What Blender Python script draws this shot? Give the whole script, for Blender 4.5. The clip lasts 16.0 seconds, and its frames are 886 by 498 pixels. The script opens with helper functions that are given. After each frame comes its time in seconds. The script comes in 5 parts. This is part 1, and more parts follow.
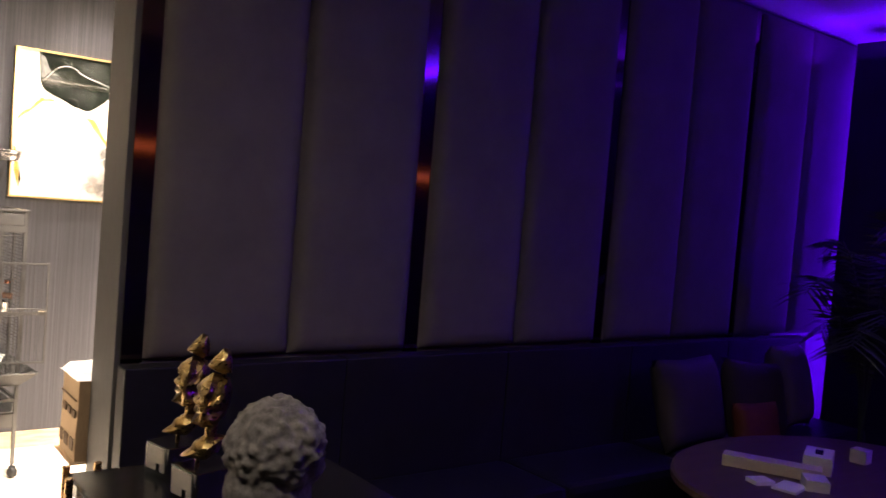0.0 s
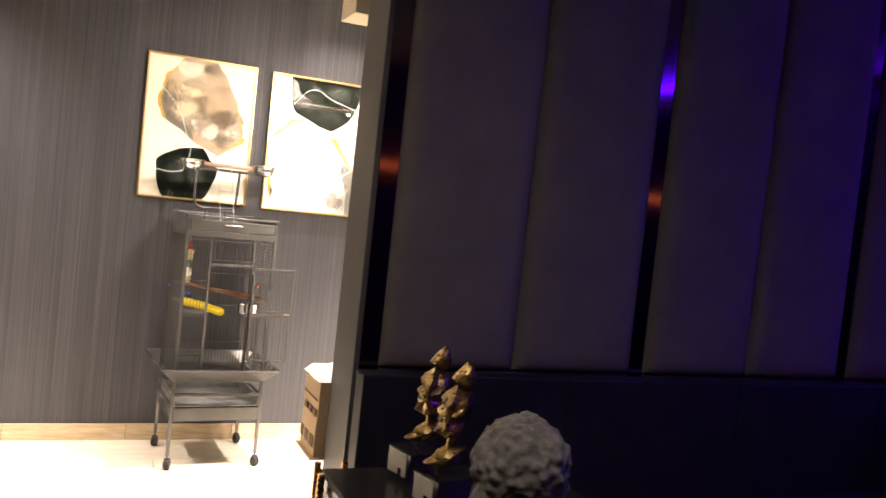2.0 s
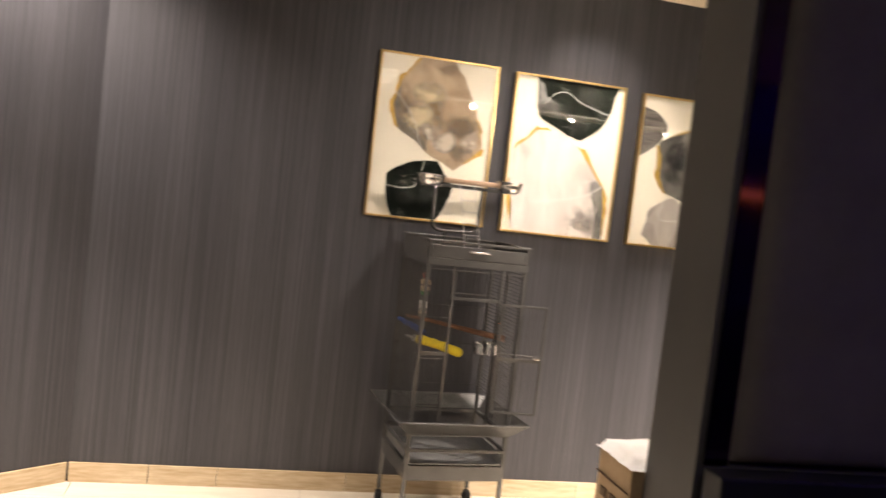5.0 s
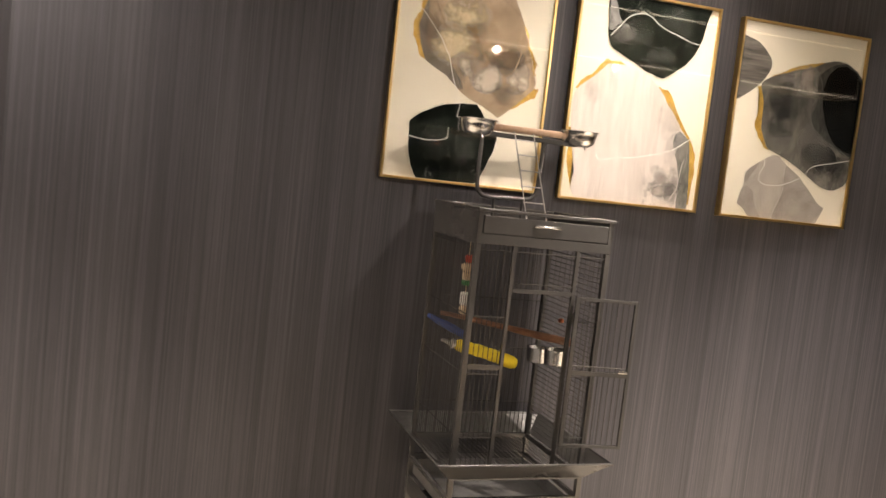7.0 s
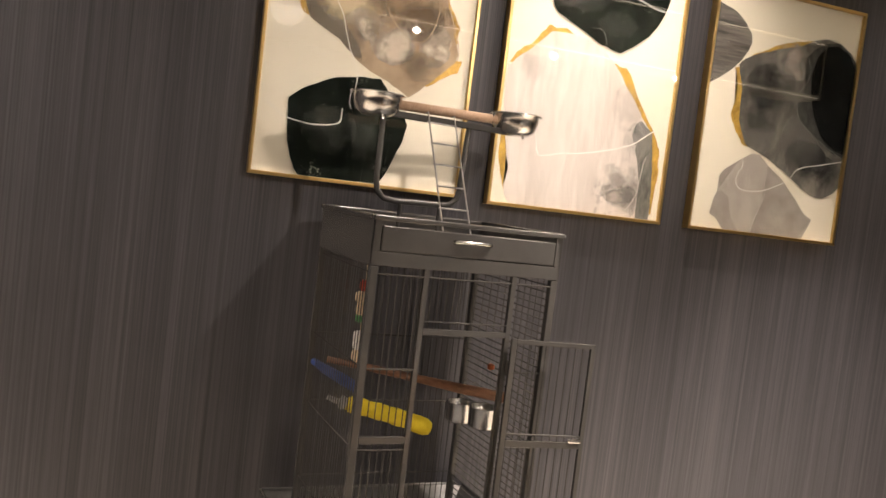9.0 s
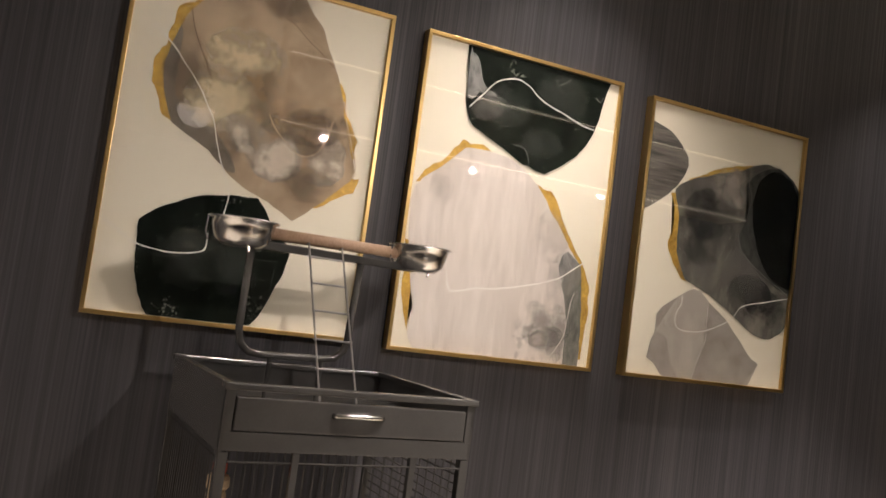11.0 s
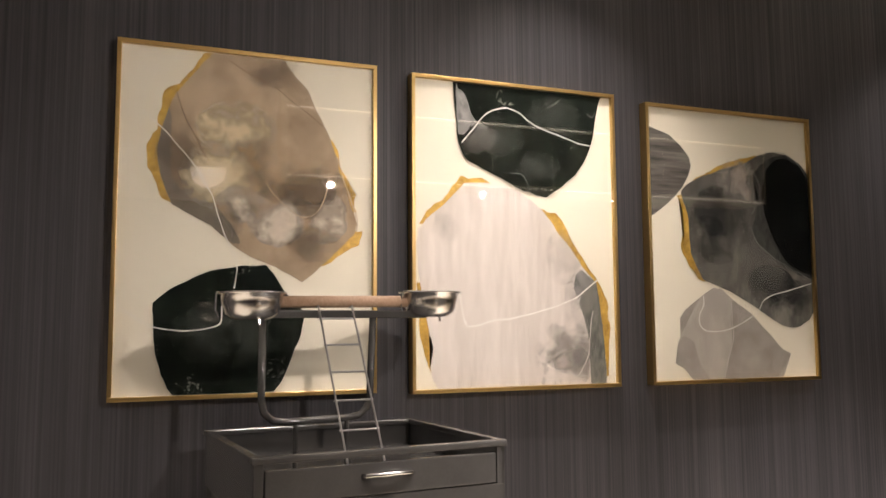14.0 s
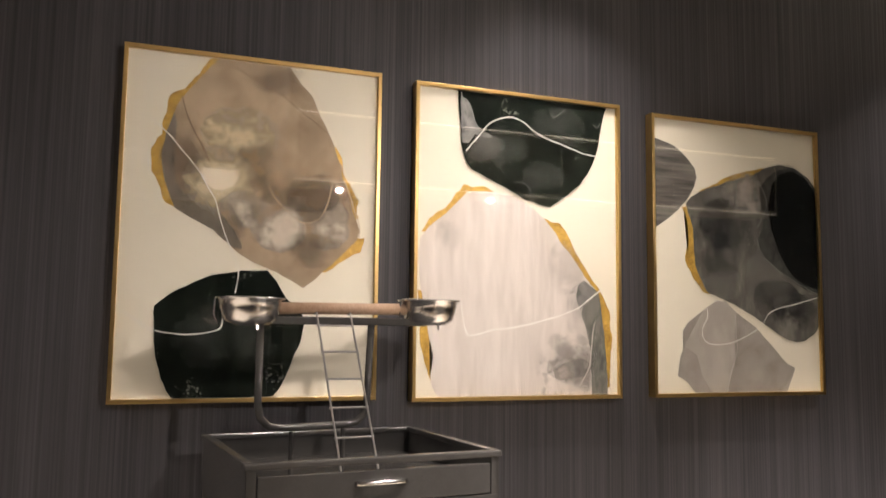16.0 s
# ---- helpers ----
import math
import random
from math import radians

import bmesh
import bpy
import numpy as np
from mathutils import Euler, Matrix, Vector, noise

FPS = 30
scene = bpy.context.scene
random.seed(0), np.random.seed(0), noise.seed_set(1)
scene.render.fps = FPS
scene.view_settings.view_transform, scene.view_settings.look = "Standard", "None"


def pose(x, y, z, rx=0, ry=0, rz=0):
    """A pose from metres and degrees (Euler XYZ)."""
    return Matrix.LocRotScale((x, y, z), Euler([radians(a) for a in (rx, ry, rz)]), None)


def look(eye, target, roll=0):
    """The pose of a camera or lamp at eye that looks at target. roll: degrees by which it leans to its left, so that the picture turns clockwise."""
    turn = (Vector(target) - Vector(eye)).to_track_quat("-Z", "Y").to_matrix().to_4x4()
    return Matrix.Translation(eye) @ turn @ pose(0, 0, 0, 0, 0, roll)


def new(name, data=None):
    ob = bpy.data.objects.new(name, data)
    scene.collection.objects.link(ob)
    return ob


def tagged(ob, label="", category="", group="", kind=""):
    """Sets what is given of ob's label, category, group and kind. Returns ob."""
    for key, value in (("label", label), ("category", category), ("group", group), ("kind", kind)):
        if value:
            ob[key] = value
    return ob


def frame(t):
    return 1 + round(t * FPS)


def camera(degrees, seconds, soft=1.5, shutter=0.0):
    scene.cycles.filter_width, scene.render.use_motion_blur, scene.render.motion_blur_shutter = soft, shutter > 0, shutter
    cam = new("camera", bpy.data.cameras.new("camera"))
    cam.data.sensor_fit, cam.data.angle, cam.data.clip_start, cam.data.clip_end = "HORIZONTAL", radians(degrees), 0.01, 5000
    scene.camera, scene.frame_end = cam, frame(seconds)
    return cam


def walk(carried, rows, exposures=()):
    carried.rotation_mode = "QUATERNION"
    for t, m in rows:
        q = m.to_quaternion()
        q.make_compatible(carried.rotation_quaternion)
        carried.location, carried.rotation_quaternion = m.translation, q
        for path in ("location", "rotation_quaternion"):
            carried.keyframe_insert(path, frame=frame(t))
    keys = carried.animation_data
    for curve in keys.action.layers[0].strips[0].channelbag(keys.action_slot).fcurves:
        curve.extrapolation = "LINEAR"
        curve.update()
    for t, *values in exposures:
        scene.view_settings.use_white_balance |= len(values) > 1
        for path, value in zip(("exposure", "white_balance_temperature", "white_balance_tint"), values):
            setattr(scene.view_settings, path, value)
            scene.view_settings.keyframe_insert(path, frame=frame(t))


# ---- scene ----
cam = camera(56.4, 16.0, soft=1.5, shutter=0.5)
PATH = [
    (0, (0.363, 0.028, 1.674), (1.569, 1.621, 1.591), 4.6),
    (0.5, (0.35, 0.036, 1.674), (1.48, 1.684, 1.594), 4.9),
    (1, (0.341, 0.04, 1.669), (1.361, 1.758, 1.578), 5.1),
    (1.5, (0.32, 0.033, 1.664), (1.184, 1.834, 1.563), 5.6),
    (2, (0.279, 0.066, 1.673), (1.052, 1.909, 1.586), 6.1),
    (2.5, (0.216, 0.146, 1.667), (0.969, 1.995, 1.555), 6.0),
    (3, (0.136, 0.258, 1.655), (0.884, 2.111, 1.568), 5.6),
    (3.5, (0.122, 0.432, 1.634), (0.739, 2.333, 1.566), 6.2),
    (4, (0.108, 0.632, 1.636), (0.514, 2.589, 1.56), 5.7),
    (4.5, (0.032, 0.855, 1.678), (0.541, 2.788, 1.605), 5.3),
    (5, (-0.064, 1.067, 1.699), (0.371, 3.016, 1.586), 6.6),
    (5.2, (-0.042, 1.19, 1.68), (0.302, 3.157, 1.572), 6.7),
    (7.5, (-0.084, 2.522, 1.576), (0.527, 4.419, 1.412), 6.5),
    (8, (0.017, 2.739, 1.56), (0.723, 4.606, 1.444), 6.5),
    (10.3, (0.436, 3.356, 1.621), (1.003, 5.271, 1.503), 7.4),
    (10.5, (0.453, 3.394, 1.660), (1.151, 5.268, 1.688), 7.8),
    (11, (0.474, 3.488, 1.692), (1.264, 5.319, 1.845), 7.6),
    (11.5, (0.515, 3.461, 1.725), (1.222, 5.322, 1.920), 6.0),
    (12, (0.558, 3.432, 1.730), (1.372, 5.250, 1.918), 2.5),
    (12.5, (0.562, 3.433, 1.745), (1.402, 5.243, 1.876), -2.4),
    (13, (0.542, 3.439, 1.758), (1.372, 5.248, 1.959), -1.8),
    (13.5, (0.525, 3.446, 1.763), (1.289, 5.281, 1.978), -0.8),
    (14, (0.519, 3.452, 1.754), (1.237, 5.309, 1.945), -0.4),
    (14.5, (0.520, 3.446, 1.755), (1.224, 5.312, 1.908), -0.8),
    (15, (0.537, 3.437, 1.758), (1.243, 5.303, 1.900), -0.6),
    (15.5, (0.543, 3.443, 1.758), (1.249, 5.308, 1.906), -0.0),
    (16, (0.549, 3.438, 1.764), (1.236, 5.306, 1.966), 0.7),
]
walk(cam, [(t, look(eye, target, roll)) for t, eye, target, roll in PATH], [
    (0, 1.58, 6900, 10), (1.5, 1.62, 6800, 10), (2.5, 1.45, 6800, 10), (3.5, 1.02, 6750, 10), (5, 0.55, 6700, 10), (8, 0.32, 6750, 10),
    (10.3, 0.04, 6550, 10), (11, -0.3, 6400, 10), (12, -0.08, 6350, 10), (16, -0.05, 6350, 10)])

# ---- world and lamps ----
world = bpy.data.worlds.new("night")
scene.world = world
world.use_nodes = True
world.node_tree.nodes["Background"].inputs[0].default_value = (0.012, 0.012, 0.02, 1)
world.node_tree.nodes["Background"].inputs[1].default_value = 0.15
CEIL = 3.22
WARM = (1.0, 0.868, 0.785)


def spot(x, y, watts, aim, size, blend=0.6, colour=WARM, radius=0.035, z=CEIL - 0.03):
    data = bpy.data.lights.new("downlight_or_fill_lamp", "SPOT")
    data.energy, data.spot_size, data.spot_blend = watts, radians(size), blend
    data.color, data.shadow_soft_size = colour, radius
    ob = new("downlight_or_fill_lamp", data)
    ob.matrix_world = look((x, y, z), aim)
    return ob


spot(1.74, 5.24, 80, (1.71, 5.32, 0.0), 92, 1.0)
spot(3.35, 5.24, 52, (3.30, 5.32, 0.0), 92, 1.0)
spot(-1.12, 5.05, 195, (-1.14, 5.10, 0.0), 125, 1.0)
spot(2.75, 4.45, 800, (2.7, 4.6, 0.0), 72, 1.0)
spot(-1.05, 4.30, 560, (-1.05, 4.4, 0.0), 72, 1.0)
spot(1.75, 4.40, 440, (1.7, 4.5, 0.0), 72, 1.0)
# three lamps under the pelmet, turned to the pictures
for px, tx, pw in ((1.48, 0.92, 47), (2.32, 1.60, 15), (3.15, 2.40, 3)):
    spot(px, 3.77, pw, (tx, 5.66, 1.85), 75, 1.0, z=2.478, radius=0.016)
# unseen soft fill lamps, added to brighten the dim lounge's panels and console
spot(0.40, 0.80, 36, (1.0, 1.95, 0.8), 112, 1.0, radius=0.16)
spot(1.20, 0.20, 4, (3.0, 3.2, 1.9), 120, 1.0, radius=0.16)


def blue_lamp(name, at, aim, sx, sy, watts, colour=(0.10, 0.0, 1.0)):
    data = bpy.data.lights.new(name, "AREA")
    data.shape, data.size, data.size_y = "RECTANGLE", sx, sy
    data.energy, data.color = watts, colour
    ob = new(name, data)
    ob.matrix_world = look(at, aim)


blue_lamp("corner_led_lamp", (6.78, 3.10, 1.7), (6.3, 3.24, 1.7), 0.04, 2.8, 6)
blue_lamp("cove_led_lamp", (6.00, 1.6, 2.95), (5.93, 1.6, 3.22), 3.2, 0.05, 3.8)


# ---- helpers ----
def node(nt, kind, **props):
    n = nt.nodes.new(kind)
    for k, v in props.items():
        n.inputs[k].default_value = v
    return n


def surf(name, c1, c2, scale=(6, 6, 6), rough=0.5, metal=0.0, bump=0.0, fine=8.0, rrange=0.12, detail=5.0, spec=0.5, emit=None, lo=0.35, hi=0.65, coat=0.0, mid=None):
    """A surface of two colours, mixed by noise at two scales, with gloss and relief that vary."""
    m = bpy.data.materials.new(name)
    m.use_nodes = True
    nt = m.node_tree
    b = nt.nodes["Principled BSDF"]
    co = nt.nodes.new("ShaderNodeTexCoord")
    mp = nt.nodes.new("ShaderNodeMapping")
    mp.inputs["Scale"].default_value = scale
    nt.links.new(co.outputs["Object"], mp.inputs["Vector"])
    big = node(nt, "ShaderNodeTexNoise", Scale=1.0, Detail=detail, Roughness=0.6)
    small = node(nt, "ShaderNodeTexNoise", Scale=fine, Detail=4.0, Roughness=0.6)
    for n in (big, small):
        nt.links.new(mp.outputs[0], n.inputs["Vector"])
    add = nt.nodes.new("ShaderNodeMix")
    add.data_type = "FLOAT"
    add.inputs[0].default_value = 0.4
    nt.links.new(big.outputs["Fac"], add.inputs[2])
    nt.links.new(small.outputs["Fac"], add.inputs[3])
    ramp = nt.nodes.new("ShaderNodeValToRGB")
    ramp.color_ramp.elements[0].position, ramp.color_ramp.elements[1].position = lo, hi
    ramp.color_ramp.elements[0].color, ramp.color_ramp.elements[1].color = (*c1, 1), (*c2, 1)
    if mid:
        ramp.color_ramp.elements.new((lo + hi) / 2).color = (*mid, 1)
    nt.links.new(add.outputs[0], ramp.inputs[0])
    nt.links.new(ramp.outputs[0], b.inputs["Base Color"])
    rr = node(nt, "ShaderNodeMapRange")
    rr.inputs["To Min"].default_value = max(0.02, rough - rrange)
    rr.inputs["To Max"].default_value = min(1.0, rough + rrange)
    nt.links.new(small.outputs["Fac"], rr.inputs["Value"])
    nt.links.new(rr.outputs[0], b.inputs["Roughness"])
    b.inputs["Metallic"].default_value = metal
    b.inputs["Specular IOR Level"].default_value = spec
    b.inputs["Coat Weight"].default_value = coat
    if bump:
        bp = node(nt, "ShaderNodeBump", Strength=bump, Distance=0.004)
        nt.links.new(add.outputs[0], bp.inputs["Height"])
        nt.links.new(bp.outputs[0], b.inputs["Normal"])
    if emit:
        b.inputs["Emission Color"].default_value = (*emit[0], 1)
        b.inputs["Emission Strength"].default_value = emit[1]
    return m


def piece_tone(m, amount):
    """Lets each piece that wears the material differ a little in tone."""
    nt = m.node_tree
    b = nt.nodes["Principled BSDF"]
    link = b.inputs["Base Color"].links[0]
    info = nt.nodes.new("ShaderNodeObjectInfo")
    hsv = nt.nodes.new("ShaderNodeHueSaturation")
    rng = node(nt, "ShaderNodeMapRange")
    rng.inputs["To Min"].default_value, rng.inputs["To Max"].default_value = 1 - amount, 1 + amount
    nt.links.new(info.outputs["Random"], rng.inputs["Value"])
    nt.links.new(rng.outputs[0], hsv.inputs["Value"])
    nt.links.new(link.from_socket, hsv.inputs["Color"])
    nt.links.new(hsv.outputs[0], b.inputs["Base Color"])
    return m


def bm_box(x0, y0, z0, x1, y1, z1, bevel=0.0, bm=None):
    bm = bm or bmesh.new()
    r = bmesh.ops.create_cube(bm, size=1)
    vs = r["verts"]
    for v in vs:
        v.co = Vector(((x0 + x1) / 2 + v.co.x * (x1 - x0), (y0 + y1) / 2 + v.co.y * (y1 - y0), (z0 + z1) / 2 + v.co.z * (z1 - z0)))
    if bevel:
        es = list({e for v in vs for e in v.link_edges})
        bmesh.ops.bevel(bm, geom=es, offset=bevel, segments=2, affect="EDGES", profile=0.6)
    return bm


def bm_tube(points, radius, sides=8, bm=None, closed=False, flat=1.0):
    """A round rod along points; radius may be one number or one for each point."""
    bm = bm or bmesh.new()
    pts = [Vector(p) for p in points]
    n = len(pts)
    rings = []
    ref = None
    for i, p in enumerate(pts):
        a = pts[i - 1] if (i > 0 or closed) else p
        c = pts[(i + 1) % n] if (i < n - 1 or closed) else p
        d = (c - a).normalized()
        if ref is None:
            ref = Vector((0, 0, 1)) if abs(d.z) < 0.9 else Vector((1, 0, 0))
        u = (ref - d * ref.dot(d)).normalized()
        ref = u
        w = d.cross(u)
        r = radius[i] if isinstance(radius, (list, tuple)) else radius
        rings.append([bm.verts.new(p + u * (r * flat * math.cos(2 * math.pi * k / sides)) + w * (r * math.sin(2 * math.pi * k / sides))) for k in range(sides)])
    for i in range(n if closed else n - 1):
        a, b = rings[i], rings[(i + 1) % n]
        for k in range(sides):
            bm.faces.new((a[k], a[(k + 1) % sides], b[(k + 1) % sides], b[k]))
    if not closed:
        bm.faces.new(list(reversed(rings[0])))
        bm.faces.new(rings[-1])
    return bm


def bm_lathe(profile, at=(0, 0, 0), sides=28, bm=None):
    """A turned body: profile of (radius, height), about the upright axis through at."""
    bm = bm or bmesh.new()
    rings = []
    for r, h in profile:
        rings.append([bm.verts.new((at[0] + r * math.cos(2 * math.pi * k / sides), at[1] + r * math.sin(2 * math.pi * k / sides), at[2] + h)) for k in range(sides)])
    for a, b in zip(rings, rings[1:]):
        for k in range(sides):
            bm.faces.new((a[k], a[(k + 1) % sides], b[(k + 1) % sides], b[k]))
    if profile[0][0] > 0.002:
        bm.faces.new(list(reversed(rings[0])))
    if profile[-1][0] > 0.002:
        bm.faces.new(rings[-1])
    return bm


def finish(name, bm, material, smooth=False):
    bmesh.ops.recalc_face_normals(bm, faces=bm.faces)
    me = bpy.data.meshes.new(name)
    bm.to_mesh(me)
    bm.free()
    me.materials.append(material)
    if smooth:
        for p in me.polygons:
            p.use_smooth = True
    return me


def part(name, bm, material, parent, label="", smooth=False):
    ob = new(name, finish(name, bm, material, smooth))
    ob.parent = parent
    if label:
        tagged(ob, label)
    return ob


def thing(name, bm, material, label, category, group="", kind="", smooth=False):
    return tagged(new(name, finish(name, bm, material, smooth)), label, category, group, kind)


def holder(name, m, label, category, group=""):
    ob = new(name)
    ob.matrix_world = m
    return tagged(ob, label, category, group)


# ---- materials ----


def striped_paper(name, dark, light, sheen):
    """Woven wallpaper: fine upright threads, wider streaks that gather and thin out, and short slubs."""
    m = bpy.data.materials.new(name)
    m.use_nodes = True
    nt = m.node_tree
    b = nt.nodes["Principled BSDF"]
    co = nt.nodes.new("ShaderNodeTexCoord")
    total = None
    for scale, detail, weight in (((150, 150, 0.5), 3.0, 0.50), ((38, 38, 0.30), 4.0, 0.20), ((5.5, 5.5, 0.12), 3.0, 0.20), ((90, 90, 7), 2.0, 0.10)):
        mp = nt.nodes.new("ShaderNodeMapping")
        mp.inputs["Scale"].default_value = scale
        nt.links.new(co.outputs["Object"], mp.inputs["Vector"])
        nz = node(nt, "ShaderNodeTexNoise", Scale=1.0, Detail=detail, Roughness=0.65)
        nt.links.new(mp.outputs[0], nz.inputs["Vector"])
        mul = nt.nodes.new("ShaderNodeMath")
        mul.operation = "MULTIPLY_ADD"
        mul.inputs[1].default_value, mul.inputs[2].default_value = weight, 0.0
        nt.links.new(nz.outputs["Fac"], mul.inputs[0])
        if total:
            nt.links.new(total, mul.inputs[2])
        total = mul.outputs[0]
    ramp = nt.nodes.new("ShaderNodeValToRGB")
    ramp.color_ramp.elements[0].position, ramp.color_ramp.elements[1].position = 0.40, 0.62
    ramp.color_ramp.elements[0].color, ramp.color_ramp.elements[1].color = (*dark, 1), (*light, 1)
    ramp.color_ramp.elements.new(0.50).color = (*[0.62 * p + 0.38 * q for p, q in zip(dark, light)], 1)
    nt.links.new(total, ramp.inputs[0])
    nt.links.new(ramp.outputs[0], b.inputs["Base Color"])
    rr = node(nt, "ShaderNodeMapRange")
    rr.inputs["From Min"].default_value, rr.inputs["From Max"].default_value = 0.4, 0.62
    rr.inputs["To Min"].default_value, rr.inputs["To Max"].default_value = sheen + 0.14, sheen - 0.06
    nt.links.new(total, rr.inputs["Value"])
    nt.links.new(rr.outputs[0], b.inputs["Roughness"])
    b.inputs["Specular IOR Level"].default_value = 0.4
    bp = node(nt, "ShaderNodeBump", Strength=0.3, Distance=0.004)
    nt.links.new(total, bp.inputs["Height"])
    nt.links.new(bp.outputs[0], b.inputs["Normal"])
    return m


WALLPAPER = striped_paper("dark_striped_wallpaper", (0.041, 0.041, 0.0475), (0.090, 0.089, 0.099), 0.5)
GREYPOST = surf("grey_painted_end", (0.082, 0.080, 0.078), (0.105, 0.102, 0.098), (3, 3, 1), 0.5, 0, 0.05, 20)
FABRIC = surf("taupe_upholstery", (0.135, 0.120, 0.120), (0.175, 0.158, 0.155), (5, 5, 5), 0.85, 0, 0.25, 60, 0.08, 4, 0.25)
LEATHER = surf("black_leather", (0.010, 0.010, 0.013), (0.020, 0.020, 0.025), (9, 9, 9), 0.5, 0, 0.3, 25, 0.12, 5, 0.4)
CURTAIN = surf("dark_navy_wall", (0.014, 0.014, 0.022), (0.022, 0.021, 0.032), (3, 3, 1), 0.8, 0, 0.1, 20)
PLASTER = surf("white_ceiling_paint", (0.72, 0.71, 0.69), (0.80, 0.79, 0.77), (1.5, 1.5, 1.5), 0.85, 0, 0.05, 30)
DARKWALL = surf("dim_lounge_wall", (0.055, 0.050, 0.055), (0.075, 0.070, 0.074), (2, 2, 1), 0.7, 0, 0.1, 20)
CREAMBOX = surf("cream_painted_board", (0.66, 0.56, 0.40), (0.74, 0.65, 0.49), (3, 3, 3), 0.6, 0, 0.05, 20)
PLANK = piece_tone(surf("pale_wood_tile", (0.68, 0.60, 0.48), (0.82, 0.76, 0.65), (1.6, 16, 16), 0.38, 0, 0.06, 5, 0.1), 0.06)
JOINT = surf("floor_joint", (0.38, 0.31, 0.22), (0.46, 0.38, 0.28), (10, 10, 10), 0.8)
BASEWOOD = piece_tone(surf("pale_wood_skirting", (0.50, 0.36, 0.20), (0.72, 0.60, 0.42), (2.2, 10, 16), 0.4, 0, 0.06, 4, 0.1), 0.10)
DARKFLOOR = surf("dark_lounge_carpet", (0.018, 0.017, 0.020), (0.030, 0.028, 0.032), (8, 8, 8), 0.95, 0, 0.4, 40)
STEELPAINT = surf("charcoal_hammered_paint", (0.066, 0.064, 0.061), (0.088, 0.086, 0.082), (9, 9, 9), 0.20, 0.0, 0.02, 60, 0.05, 4, 0.7)
GALV = surf("galvanised_sheet", (0.22, 0.22, 0.22), (0.36, 0.36, 0.35), (14, 14, 14), 0.42, 0.6, 0.1, 5)
CHROME = surf("polished_steel", (0.58, 0.57, 0.56), (0.70, 0.69, 0.68), (20, 20, 20), 0.24, 1.0, 0.05, 8, 0.06)
WIRE = surf("dull_zinc_wire", (0.42, 0.41, 0.40), (0.56, 0.55, 0.54), (30, 30, 30), 0.36, 0.9, 0.05)
DOWEL = surf("pale_beech_dowel", (0.52, 0.34, 0.22), (0.66, 0.47, 0.33), (60, 14, 60), 0.55, 0, 0.1, 4)
BROWNWOOD = surf("brown_branch_wood", (0.12, 0.050, 0.022), (0.22, 0.100, 0.050), (14, 30, 30), 0.6, 0, 0.4, 4)
RUBBER = surf("black_rubber", (0.012, 0.012, 0.012), (0.022, 0.021, 0.020), (30, 30, 30), 0.6)
GOLD = surf("brushed_gold_frame", (0.66, 0.45, 0.17), (0.74, 0.53, 0.22), (5, 5, 5), 0.34, 1.0, 0.0, 6, 0.06)
GILT = surf("gilt_bronze", (0.22, 0.14, 0.05), (0.62, 0.44, 0.18), (22, 22, 22), 0.30, 1.0, 0.5, 5, 0.14)
BRASS = surf("brass_tube", (0.55, 0.34, 0.15), (0.70, 0.46, 0.22), (12, 12, 12), 0.28, 1.0, 0.03)
STONEBUST = surf("grey_cast_stone", (0.09, 0.085, 0.078), (0.21, 0.20, 0.185), (22, 22, 22), 0.85, 0, 0.9, 4)
GLOSSBLACK = surf("black_gloss_lacquer", (0.010, 0.010, 0.011), (0.016, 0.016, 0.017), (5, 5, 5), 0.22, 0, 0.02, 20, 0.06)
PLAQUE = surf("cream_card", (0.62, 0.57, 0.47), (0.72, 0.67, 0.56), (20, 20, 20), 0.6)
CARTON = surf("cardboard", (0.44, 0.31, 0.18), (0.56, 0.41, 0.25), (6, 6, 2), 0.85, 0, 0.15, 20, 0.05)
CARTONPRINT = surf("carton_print", (0.13, 0.085, 0.05), (0.19, 0.13, 0.08), (30, 30, 30), 0.85)
FOAM = surf("white_packing_sheet", (0.72, 0.71, 0.68), (0.82, 0.81, 0.79), (9, 9, 9), 0.7, 0, 0.2, 10)
TAN = surf("table_wood", (0.10, 0.062, 0.038), (0.15, 0.095, 0.06), (2, 12, 12), 0.5, 0, 0.1, 4)
PILLOW = surf("dusky_velvet", (0.045, 0.038, 0.037), (0.065, 0.054, 0.052), (6, 6, 6), 0.9, 0, 0.3, 30)
PALE = surf("white_paper", (0.68, 0.66, 0.62), (0.78, 0.76, 0.73), (12, 12, 12), 0.7)
CREAM = surf("cream_cover", (0.66, 0.58, 0.40), (0.74, 0.66, 0.48), (12, 12, 12), 0.6)
RUST = surf("rust_red_velvet", (0.14, 0.035, 0.02), (0.20, 0.055, 0.03), (10, 10, 10), 0.8, 0, 0.2, 20)
LEAF = surf("palm_leaf", (0.030, 0.060, 0.018), (0.060, 0.110, 0.035), (12, 12, 12), 0.5)
CLAY = surf("dark_planter", (0.03, 0.028, 0.03), (0.05, 0.047, 0.05), (8, 8, 8), 0.6)
MIRROR = surf("smoked_mirror", (0.16, 0.13, 0.13), (0.18, 0.15, 0.15), (2, 2, 2), 0.07, 1.0, 0.0, 6, 0.02)
LAMPGLASS = surf("lit_downlight_lens", (0.8, 0.8, 0.8), (0.85, 0.85, 0.85), (4, 4, 4), 0.4, emit=((1.0, 0.85, 0.66), 40.0))
